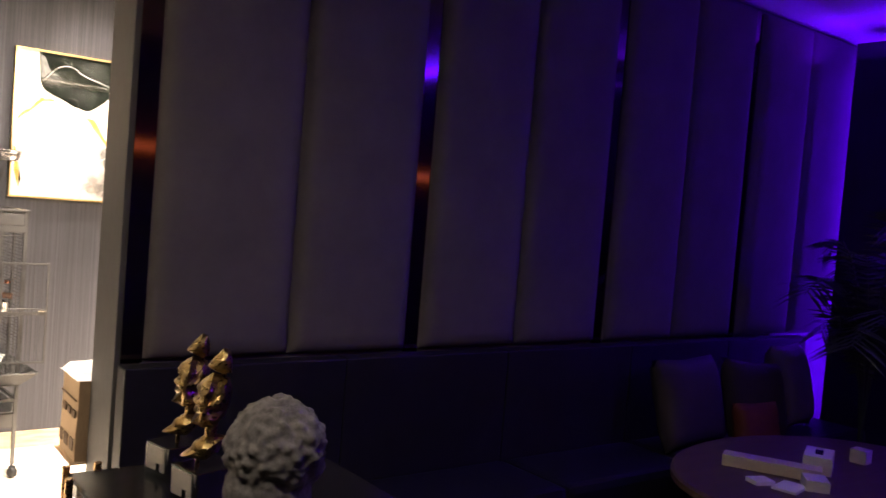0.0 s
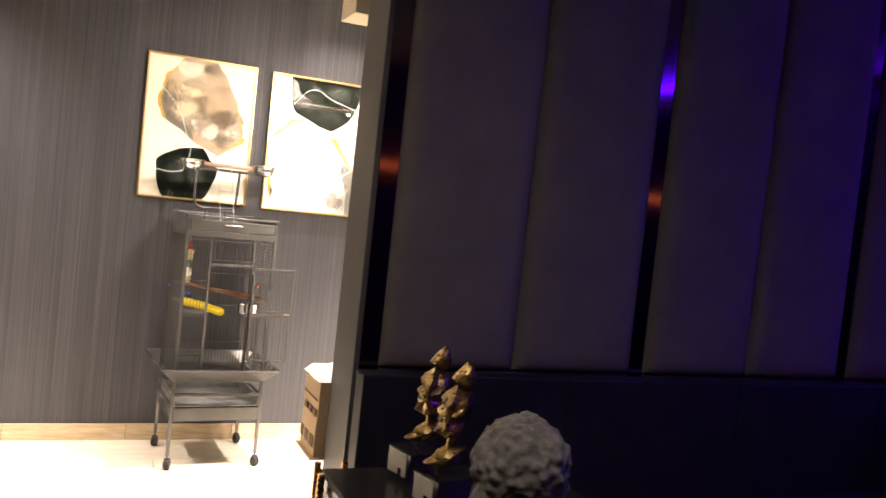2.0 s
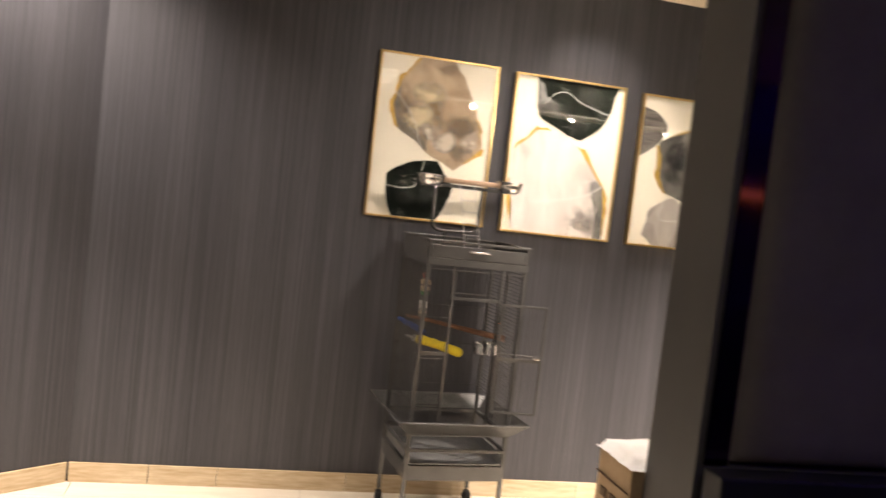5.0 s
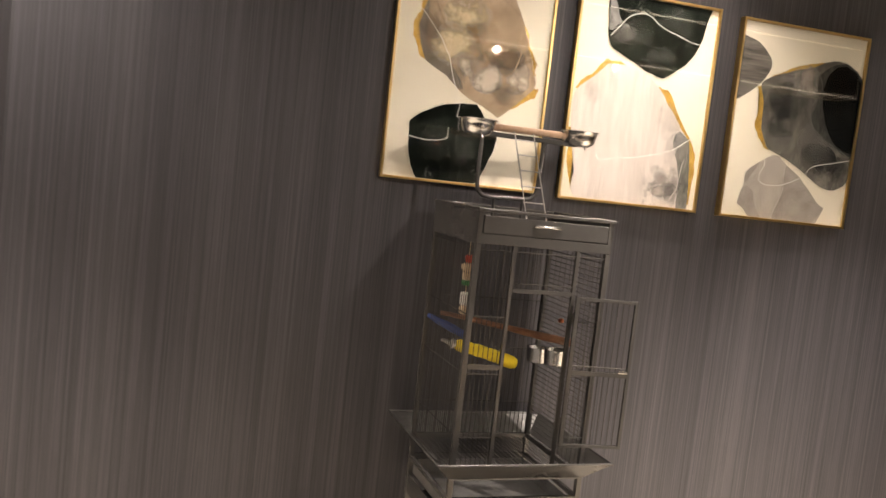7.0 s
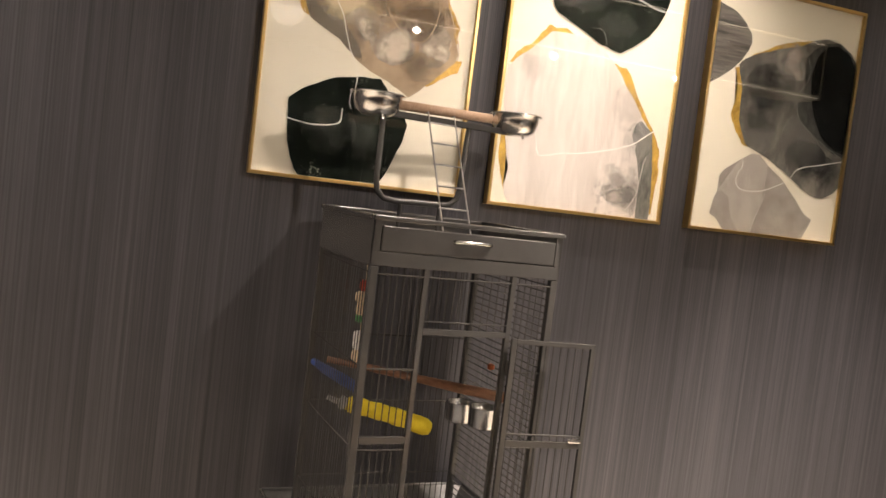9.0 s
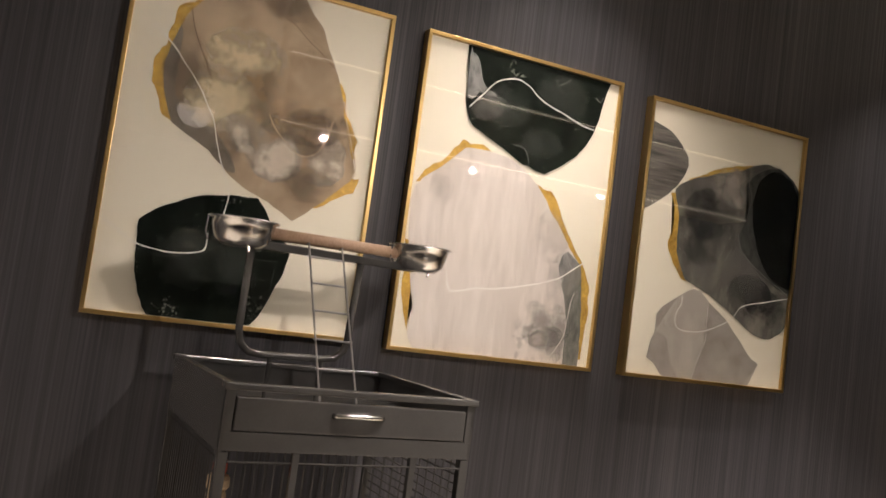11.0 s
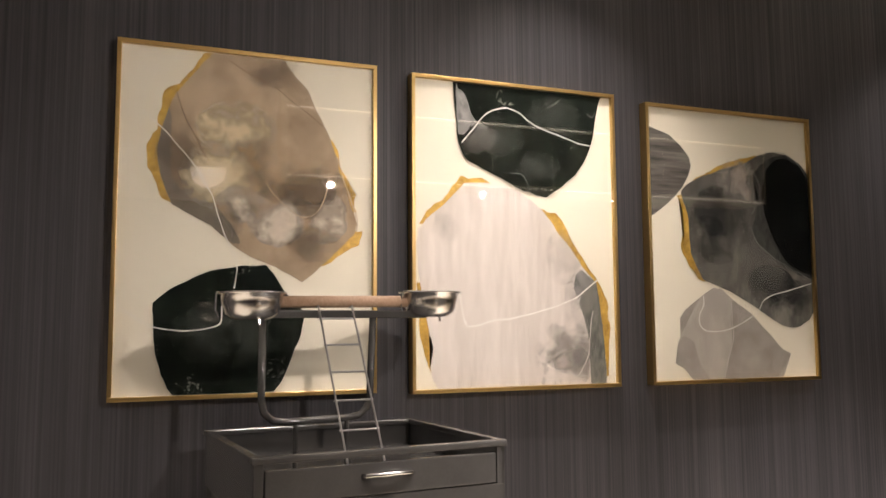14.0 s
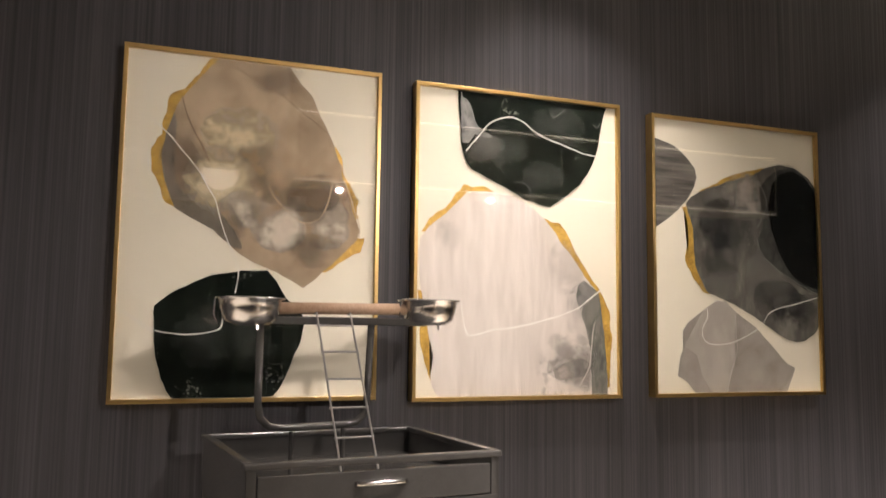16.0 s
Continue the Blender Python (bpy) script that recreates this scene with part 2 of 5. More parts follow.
DIMLENS = surf("fill_lamp_lens", (0.8, 0.8, 0.8), (0.85, 0.85, 0.85), (4, 4, 4), 0.4, emit=((1.0, 0.85, 0.66), 1.2))
SHELFLED = surf("warm_led_tape", (0.8, 0.8, 0.8), (0.85, 0.85, 0.85), (4, 4, 4), 0.4, emit=((1.0, 0.86, 0.68), 1.9))
BLUELED = surf("blue_led_strip", (0.5, 0.5, 0.6), (0.6, 0.6, 0.7), (4, 4, 4), 0.5, emit=((0.06, 0.0, 1.0), 7.0))
AMBERLED = surf("amber_led_strip", (0.6, 0.4, 0.3), (0.7, 0.5, 0.4), (4, 4, 4), 0.5, emit=((1.0, 0.20, 0.04), 0.45))
YELLOW = surf("yellow_grit_perch", (0.62, 0.46, 0.010), (0.76, 0.60, 0.03), (40, 40, 40), 0.8, 0, 0.5, 5)
NAVY = surf("blue_grit_perch", (0.020, 0.045, 0.16), (0.040, 0.075, 0.25), (40, 40, 40), 0.8, 0, 0.5, 5)
RED = surf("red_bead", (0.50, 0.045, 0.02), (0.62, 0.08, 0.03), (30, 30, 30), 0.5)
GREEN = surf("green_bead", (0.03, 0.17, 0.045), (0.05, 0.25, 0.07), (30, 30, 30), 0.5)
ORANGE = surf("orange_bead", (0.62, 0.16, 0.05), (0.72, 0.22, 0.07), (30, 30, 30), 0.5)
BEADWOOD = surf("natural_bead", (0.56, 0.42, 0.26), (0.68, 0.54, 0.36), (30, 30, 30), 0.6)

# paints of the pictures
PAPER = surf("cream_art_paper", (0.77, 0.72, 0.59), (0.83, 0.78, 0.65), (2, 2, 2), 0.75, 0, 0.03, 60)
TANWASH = surf("taupe_watercolour", (0.29, 0.215, 0.140), (0.52, 0.41, 0.285), (3.2, 3.2, 3.2), 0.8, 0, 0, 4, 0.05, 7, 0.3, None, 0.36, 0.66, 0, (0.385, 0.295, 0.20))
UMBERWASH = surf("umber_grey_watercolour", (0.135, 0.115, 0.088), (0.21, 0.18, 0.14), (5, 5, 5), 0.8, 0, 0, 4)
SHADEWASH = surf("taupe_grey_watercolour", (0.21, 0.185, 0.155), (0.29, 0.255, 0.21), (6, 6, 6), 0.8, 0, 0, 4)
GREENGREYWASH = surf("green_grey_watercolour", (0.075, 0.080, 0.068), (0.27, 0.26, 0.225), (12, 12, 5), 0.8, 0, 0, 4)
INKWASH = surf("black_green_ink", (0.0035, 0.005, 0.004), (0.020, 0.025, 0.020), (9, 9, 4), 0.75, 0, 0, 5, 0.05, 7, 0.0, None, 0.38, 0.72)
DEEPINK = surf("deep_black_ink", (0.003, 0.0035, 0.0035), (0.011, 0.012, 0.012), (8, 8, 5), 0.75, 0, 0, 5, 0.05, 6, 0.0, None, 0.38, 0.75)
CHARWASH = surf("charcoal_ink_wash", (0.020, 0.021, 0.019), (0.085, 0.085, 0.078), (9, 9, 6), 0.8, 0, 0, 4, 0.05, 6, 0.2)
PALEWASH = surf("pale_lilac_watercolour", (0.55, 0.50, 0.455), (0.72, 0.665, 0.615), (13, 13, 2.2), 0.8, 0, 0, 4, 0.05, 7, 0.3, None, 0.30, 0.62)
BLOTWASH = surf("grey_blot_wash", (0.25, 0.225, 0.195), (0.40, 0.365, 0.325), (8, 8, 8), 0.8, 0, 0, 3)
SLATEWASH = surf("slate_watercolour", (0.065, 0.064, 0.057), (0.235, 0.215, 0.185), (6, 6, 2.6), 0.8, 0, 0, 4, 0.05, 7, 0.3, None, 0.36, 0.68, 0, (0.12, 0.115, 0.10))
STRATAWASH = surf("banded_grey_ink", (0.022, 0.021, 0.020), (0.20, 0.18, 0.155), (3, 3, 34), 0.8, 0, 0, 3, 0.05, 6)
SMOKEWASH = surf("smoky_white_wash", (0.055, 0.056, 0.054), (0.36, 0.355, 0.335), (15, 15, 10), 0.8, 0, 0, 3, 0.05, 6)
SILVERWASH = surf("silver_grey_wash", (0.33, 0.30, 0.265), (0.50, 0.46, 0.41), (6, 6, 4), 0.8, 0, 0, 3)
GOLDLEAF = surf("gold_leaf", (0.34, 0.19, 0.025), (0.66, 0.42, 0.075), (30, 30, 30), 0.45, 0.25, 0.4, 4)
THREAD = surf("white_line", (0.74, 0.72, 0.66), (0.86, 0.84, 0.80), (60, 60, 60), 0.7)
CREAMLINE = surf("cream_line", (0.82, 0.77, 0.66), (0.86, 0.81, 0.70), (20, 20, 20), 0.7)
PINKLINE = surf("pinkish_wash_rim", (0.42, 0.335, 0.245), (0.50, 0.41, 0.31), (20, 20, 20), 0.7)
PALELINE = surf("pale_wash_rim", (0.58, 0.54, 0.49), (0.68, 0.64, 0.59), (20, 20, 20), 0.7)
VEIN = surf("brown_vein", (0.15, 0.095, 0.05), (0.24, 0.17, 0.11), (40, 40, 40), 0.7)



def speckled(m, colour, scale, amount):
    """Fine flecks of lighter paint, scattered and clustered."""
    nt = m.node_tree
    b = nt.nodes["Principled BSDF"]
    link = b.inputs["Base Color"].links[0]
    co = nt.nodes.new("ShaderNodeTexCoord")
    fleck = node(nt, "ShaderNodeTexNoise", Scale=scale, Detail=2.0, Roughness=0.5)
    patch = node(nt, "ShaderNodeTexNoise", Scale=scale * 0.06, Detail=3.0, Roughness=0.6)
    for n in (fleck, patch):
        nt.links.new(co.outputs["Object"], n.inputs["Vector"])
    both = nt.nodes.new("ShaderNodeMath")
    both.operation = "MULTIPLY"
    nt.links.new(fleck.outputs["Fac"], both.inputs[0])
    nt.links.new(patch.outputs["Fac"], both.inputs[1])
    rng_ = node(nt, "ShaderNodeMapRange")
    rng_.inputs["From Min"].default_value, rng_.inputs["From Max"].default_value = 0.375, 0.45
    rng_.inputs["To Max"].default_value = amount
    nt.links.new(both.outputs[0], rng_.inputs["Value"])
    mix = nt.nodes.new("ShaderNodeMix")
    mix.data_type = "RGBA"
    mix.inputs[7].default_value = (*colour, 1)
    nt.links.new(rng_.outputs[0], mix.inputs[0])
    nt.links.new(link.from_socket, mix.inputs[6])
    nt.links.new(mix.outputs[2], b.inputs["Base Color"])


speckled(INKWASH, (0.20, 0.21, 0.18), 130, 0.8)
speckled(DEEPINK, (0.16, 0.165, 0.155), 120, 0.6)
speckled(PALEWASH, (0.34, 0.31, 0.28), 60, 0.6)
speckled(SLATEWASH, (0.34, 0.32, 0.28), 90, 0.5)


def soft(name, colour, strength=0.8, scale=16.0):
    """Thin paint that fades out towards its rim and is broken up by noise."""
    m = surf(name, tuple(c * 0.8 for c in colour), colour, (9, 9, 9), 0.8)
    nt = m.node_tree
    co = nt.nodes.new("ShaderNodeTexCoord")
    mp = nt.nodes.new("ShaderNodeMapping")
    mp.inputs["Location"].default_value = (-1, 0, -1)
    mp.inputs["Scale"].default_value = (2, 0, 2)
    grad = nt.nodes.new("ShaderNodeTexGradient")
    grad.gradient_type = "SPHERICAL"
    nz = node(nt, "ShaderNodeTexNoise", Scale=scale, Detail=5.0, Roughness=0.62)
    mul = nt.nodes.new("ShaderNodeMath")
    mul.operation = "MULTIPLY_ADD"
    mul.inputs[1].default_value = 3.4
    rng_ = node(nt, "ShaderNodeMapRange")
    rng_.inputs["From Min"].default_value, rng_.inputs["From Max"].default_value = 1.62, 2.50
    rng_.inputs["To Max"].default_value = strength
    nt.links.new(co.outputs["Generated"], mp.inputs["Vector"])
    nt.links.new(mp.outputs[0], grad.inputs["Vector"])
    nt.links.new(co.outputs["Object"], nz.inputs["Vector"])
    nt.links.new(nz.outputs["Fac"], mul.inputs[0])
    nt.links.new(grad.outputs["Fac"], mul.inputs[2])
    nt.links.new(mul.outputs[0], rng_.inputs["Value"])
    nt.links.new(rng_.outputs[0], nt.nodes["Principled BSDF"].inputs["Alpha"])
    return m


CREAMVEIL = soft("cream_veil", (0.72, 0.61, 0.41), 0.9, 12.0)
WHITEVEIL = soft("white_veil", (0.70, 0.625, 0.52), 0.85, 13.0)
BROWNVEIL = soft("brown_veil", (0.17, 0.125, 0.085), 0.5)
OCHREVEIL = soft("ochre_veil", (0.40, 0.29, 0.17), 0.6, 11.0)
BLACKVEIL = soft("ink_veil", (0.018, 0.019, 0.018), 0.85, 10.0)
GREYVEIL = soft("grey_veil", (0.30, 0.28, 0.25), 0.28, 20.0)
BLOTVEIL = soft("blot_veil", (0.29, 0.265, 0.235), 0.55, 15.0)
PALEVEIL = soft("pale_veil", (0.52, 0.47, 0.42), 0.7, 14.0)
INKVEIL = soft("green_ink_veil", (0.055, 0.064, 0.052), 0.5, 18.0)
SPECK = surf("pale_ink_fleck", (0.16, 0.17, 0.155), (0.30, 0.31, 0.29), (40, 40, 40), 0.8)

GLASS = bpy.data.materials.new("picture_glass")
GLASS.use_nodes = True
_b = GLASS.node_tree.nodes["Principled BSDF"]
_b.inputs["Transmission Weight"].default_value = 1.0
_b.inputs["Roughness"].default_value = 0.01
_b.inputs["IOR"].default_value = 1.45
_b.inputs["Base Color"].default_value = (0.98, 0.98, 0.97, 1)

# ---- structure ----
WALL_Y = 5.672
X0, X1, Y0 = -3.2, 9.6, -1.9


def structure(name, bm, material, label, category):
    return thing(name, bm, material, label, category, kind="structure")


structure("floor", bm_box(X0, Y0, -0.12, X1, 3.3, -0.010), DARKFLOOR, "dark carpeted floor of the dim lounge", "floor")
niche_floor = structure("floor_niche", bm_box(X0, 3.3, -0.12, X1, 5.95, -0.010), JOINT, "pale wood-look tiled floor under warm downlights", "floor")
structure("ceiling", bm_box(X0, Y0, CEIL, X1, 5.95, CEIL + 0.12), PLASTER, "plain white painted ceiling", "ceiling")
structure("wall_north", bm_box(-0.93, WALL_Y, 0, X1, WALL_Y + 0.15, CEIL), WALLPAPER, "dark grey wall with fine vertical striped wallpaper", "wall")
# the slanting wall beside it
SL = pose(-0.93, WALL_Y, 0, 0, 0, -142)
slant = bm_box(0, -0.15, 0, 2.9, 0, CEIL)
slant_wall = structure("wall_northwest", slant, WALLPAPER, "dark striped wallpaper on a slanting wall", "wall")
slant_wall.matrix_world = SL
structure("wall_west", bm_box(X0 - 0.15, Y0, 0, X0, 5.95, CEIL), DARKWALL, "plain dim wall of the lounge", "wall")
structure("wall_south", bm_box(X0, Y0 - 0.15, 0, X1, Y0, CEIL), DARKWALL, "plain dim wall of the lounge", "wall")
structure("wall_east", bm_box(X1, Y0, 0, X1 + 0.15, 5.95, CEIL), DARKWALL, "plain dim wall of the lounge", "wall")
structure("wall_corner_pier", bm_box(6.12, 1.0, 0, 9.55, 3.02, CEIL - 0.12), CURTAIN, "dark navy wall beside the blue-lit corner", "wall")

# partition with upholstered panels
PY, PX = 3.30, 1.292
structure("wall_partition", bm_box(PX, PY, 0, X1, 3.605, CEIL, 0.004), GREYPOST, "grey painted partition wall end", "wall")
structure("pelmet", bm_box(1.235, 3.607, 2.50, 4.2, 3.84, 2.86), CREAMBOX, "cream painted pelmet on the partition with small lamps in its underside", "pelmet")
fascia = tagged(new("trim_pelmet"), "brown wooden fascia boards on the front of the pelmet", "fascia", kind="structure")
for k in range(8):
    part("fascia_board", bm_box(1.25 + 0.366 * k, 3.8405, 2.525, 1.25 + 0.366 * k + 0.358, 3.852, 2.835, 0.003), TAN, fascia)
for z in (2.503, 2.846):
    thing("pelmet_led_tape", bm_box(1.24, 3.841, z, 4.18, 3.846, z + 0.009, 0.001), SHELFLED, "thin warm-white LED tape along the edge of the pelmet", "led strip", "led tapes on the pelmet")


def padded_panel(x0, x1, z0, z1):
    bm = bmesh.new()
    n, m_ = 14, 24
    grid = []
    for j in range(m_ + 1):
        row = []
        for i in range(n + 1):
            u, v = i / n, j / m_
            u = 0.5 - 0.5 * math.cos(math.pi * u)
            v = 0.5 - 0.5 * math.cos(math.pi * v)
            ex = min(u, 1 - u) * (x1 - x0)
            ez = min(v, 1 - v) * (z1 - z0)
            e = min(ex, ez)
            d = 0.048 * math.sqrt(max(0.0, 1 - (1 - min(1, e / 0.07)) ** 2)) + 0.006 * math.sin(math.pi * u)
            row.append(bm.verts.new((x0 + u * (x1 - x0), -d, z0 + v * (z1 - z0))))
        grid.append(row)
    for j in range(m_):
        for i in range(n):
            bm.faces.new((grid[j][i], grid[j][i + 1], grid[j + 1][i + 1], grid[j + 1][i]))
    back = bmesh.ops.extrude_face_region(bm, geom=list(bm.faces))
    for g in back["geom"]:
        if isinstance(g, bmesh.types.BMVert):
            g.co.y = 0.0
    return bm


panel_wall = holder("wall_panelling", pose(0, PY - 0.003, 0), "tall taupe upholstered wall panels with smoked mirror strips", "wall panelling")
tagged(panel_wall, kind="structure")
me_panel = finish("padded_panel", padded_panel(0, 0.628, 1.012, CEIL - 0.02), FABRIC, True)
me_strip = finish("mirror_strip", bm_box(0, -0.006, 1.0, 0.082, 0.0, CEIL - 0.02), MIRROR)
for k in range(5):
    sx = 1.314 + 1.325 * k
    s = new("mirror_strip", me_strip)
    s.parent, s.location = panel_wall, (sx, 0, 0)
    if k == 0:
        tagged(s, "narrow smoked mirror strip")
    for q in range(2):
        if k == 4 and q == 1:
            continue
        o = new("padded_panel", me_panel)
        o.parent, o.location = panel_wall, (sx + 0.083 + q * 0.6215, 0, 0)
        o.scale = (0.987, 1, 1)

# baseboards: pale wood lengths
base = tagged(new("baseboard"), "pale wood-grain skirting in lengths", "baseboard", kind="structure")
edges = [-0.925, -0.52, -0.16, 0.55, 1.22, 1.95, 2.9, 4.4]
for a, b in zip(edges, edges[1:]):
    part("skirting_length", bm_box(a + 0.0015, WALL_Y - 0.016, 0, b - 0.0015, WALL_Y - 0.0005, 0.105, 0.002), BASEWOOD, base)
base2 = tagged(new("baseboard_slant"), "pale wood-grain skirting in lengths", "baseboard", kind="structure")
base2.matrix_world = SL
for a, b in ((0.012, 0.75), (0.75, 1.6), (1.6, 2.6)):
    part("skirting_length", bm_box(a + 0.0015, 0.0005, 0, b - 0.0015, 0.016, 0.105, 0.002), BASEWOOD, base2)


# downlights in the ceiling, and like fixtures for the added lounge fill lamps
def downlight(x, y, z, k=1.0, glow=None):
    h = holder("downlight", pose(x, y, z), "small round recessed downlight or added fill lamp, lit warm white", "downlight", "ceiling downlights")
    part("trim_ring", bm_lathe([(0.045 * k, 0.0), (0.06 * k, -0.002), (0.058 * k, -0.010), (0.044 * k, -0.012), (0.043 * k, 0.0)], sides=24), PLASTER, h)
    part("lens", bm_lathe([(0.0, -0.005), (0.04 * k, -0.005), (0.04 * k, -0.001), (0.0, -0.001)], sides=20), glow or LAMPGLASS, h, "glowing warm lens")


for x, y in ((1.74, 5.24), (3.35, 5.24), (-1.12, 5.05), (2.75, 4.45), (-1.05, 4.30), (1.75, 4.40)):
    downlight(x, y, CEIL)
# fixtures made up for the two unseen fill lamps, lens kept dim
for x, y in ((0.40, 0.80), (1.20, 0.20)):
    downlight(x, y, CEIL, 1.0, DIMLENS)
for x in (1.48, 2.32, 3.15):
    downlight(x, 3.77, 2.50, 0.18)

led = thing("blue_led_strip", bm_box(6.815, 3.05, 0.3, 6.835, 3.11, 3.12, 0.004), BLUELED, "blue-violet LED strip glowing in the corner", "led strip")
thing("blue_cove_strip", bm_box(5.28, -1.6, 3.08, 5.34, 1.9, 3.16, 0.004), BLUELED, "blue LED cove strip under the lounge ceiling", "led strip")
thing("amber_shelf_strip", bm_box(2.45, Y0 + 0.02, 2.07, 9.4, Y0 + 0.06, 2.16, 0.004), AMBERLED, "amber LED strip along the far lounge wall", "led strip")


# ---- pictures ----
def spline(text, closed, steps=4):
    pts = [tuple(float(c) / 100 for c in p.split(",")) for p in text.split()]
    out = []
    n = len(pts)
    for i in range(n if closed else n - 1):
        g = [pts[(i + k) % n] if closed else pts[max(0, min(n - 1, i + k))] for k in (-1, 0, 1, 2)]
        for s in range(steps):
            t = s / steps
            out.append(tuple(0.5 * (2 * b + (c - a) * t + (2 * a - 5 * b + 4 * c - d) * t * t + (3 * b - a - 3 * c + d) * t ** 3) for a, b, c, d in zip(*g)))
    if not closed:
        out.append(pts[-1])
    return out


def painted(text, w, h, depth, rough=0.003):
    """A flat painted shape with a torn, slightly ragged edge, in front of the paper."""
    pts = [tuple(float(c) / 100 for c in p.split(",")) for p in text.split()]
    bm = bmesh.new()
    vs = []
    for i, (u0, v0) in enumerate(pts):
        u1, v1 = pts[(i + 1) % len(pts)]
        steps = max(2, int(math.hypot((u1 - u0) * w, (v1 - v0) * h) / 0.006))
        for k in range(steps):
            f = k / steps
            x, z = (u0 + (u1 - u0) * f) * w, (1 - v0 - (v1 - v0) * f) * h
            j = noise.noise_vector((x * 38, z * 38, depth * 900)) * rough + noise.noise_vector((x * 130, z * 130, depth * 500)) * rough * 0.5
            vs.append(bm.verts.new((min(w - 0.012, max(0.012, x + j.x)), -depth, min(h - 0.012, max(0.012, z + j.y)))))
    f = bm.faces.new(vs)
    bmesh.ops.triangulate(bm, faces=[f])
    return bm


def drawn(text, w, h, depth, width):
    pts = spline(text, False, 6)
    bm = bmesh.new()
    row = []
    for i, (u, v) in enumerate(pts):
        a, b = pts[max(0, i - 1)], pts[min(len(pts) - 1, i + 1)]
        d = Vector(((b[0] - a[0]) * w, -(b[1] - a[1]) * h)).normalized()
        j = noise.noise((u * 17, v * 17, depth * 700)) * 0.0025
        k = width * (0.75 + 0.5 * noise.noise((u * 31, v * 31, 2.0)))
        c = Vector((min(0.985, max(0.015, u)) * w + j, (1 - v) * h + j))
        row.append([bm.verts.new((c.x - d.y * s * k, -depth, c.y + d.x * s * k)) for s in (-0.5, 0.5)])
    for a, b in zip(row, row[1:]):
        bm.faces.new((a[0], a[1], b[1], b[0]))
    return bm


def blob(u, v, ru, rv):
    """An oval outline in hundredths of the sheet."""
    return " ".join(f"{u + 1.35 * ru * math.cos(0.5236 * k):.2f},{v + 1.35 * rv * math.sin(0.5236 * k):.2f}" for k in range(12))


def picture(x0, x1, z0, z1, label, shapes, lines):
    w, h = x1 - x0, z1 - z0
    p = holder("framed_picture", pose(x0, WALL_Y - 0.001, z0), label, "picture", "three framed pictures")
    t, d = 0.011, 0.036
    part("frame_bottom", bm_box(0, -d, 0, w, 0, t, 0.0015), GOLD, p, "thin gold frame moulding")
    part("frame_top", bm_box(0, -d, h - t, w, 0, h, 0.0015), GOLD, p)
    part("frame_side", bm_box(0, -d, t, t, 0, h - t, 0.0015), GOLD, p)
    part("frame_side", bm_box(w - t, -d, t, w, 0, h - t, 0.0015), GOLD, p)
    art = part("art_print", bm_box(t, -0.022, t, w - t, -0.001, h - t), PAPER, p, "cream paper print with painted stone shapes")
    depth = 0.0223
    for name, material, text in shapes:
        part(name, painted(text, w, h, depth, 0.0045 if name == "gilt_edge" else 0.0022), material, art)
        depth += 0.00026
    for name, material, width, text in lines:
        part(name, drawn(text, w, h, depth, width), material, art)
        depth += 0.00012
    g = part("glass", bm_box(t, -0.0335, t, w - t, -0.031, h - t), GLASS, p, "clear glass pane")
    g.visible_shadow = False
    return p


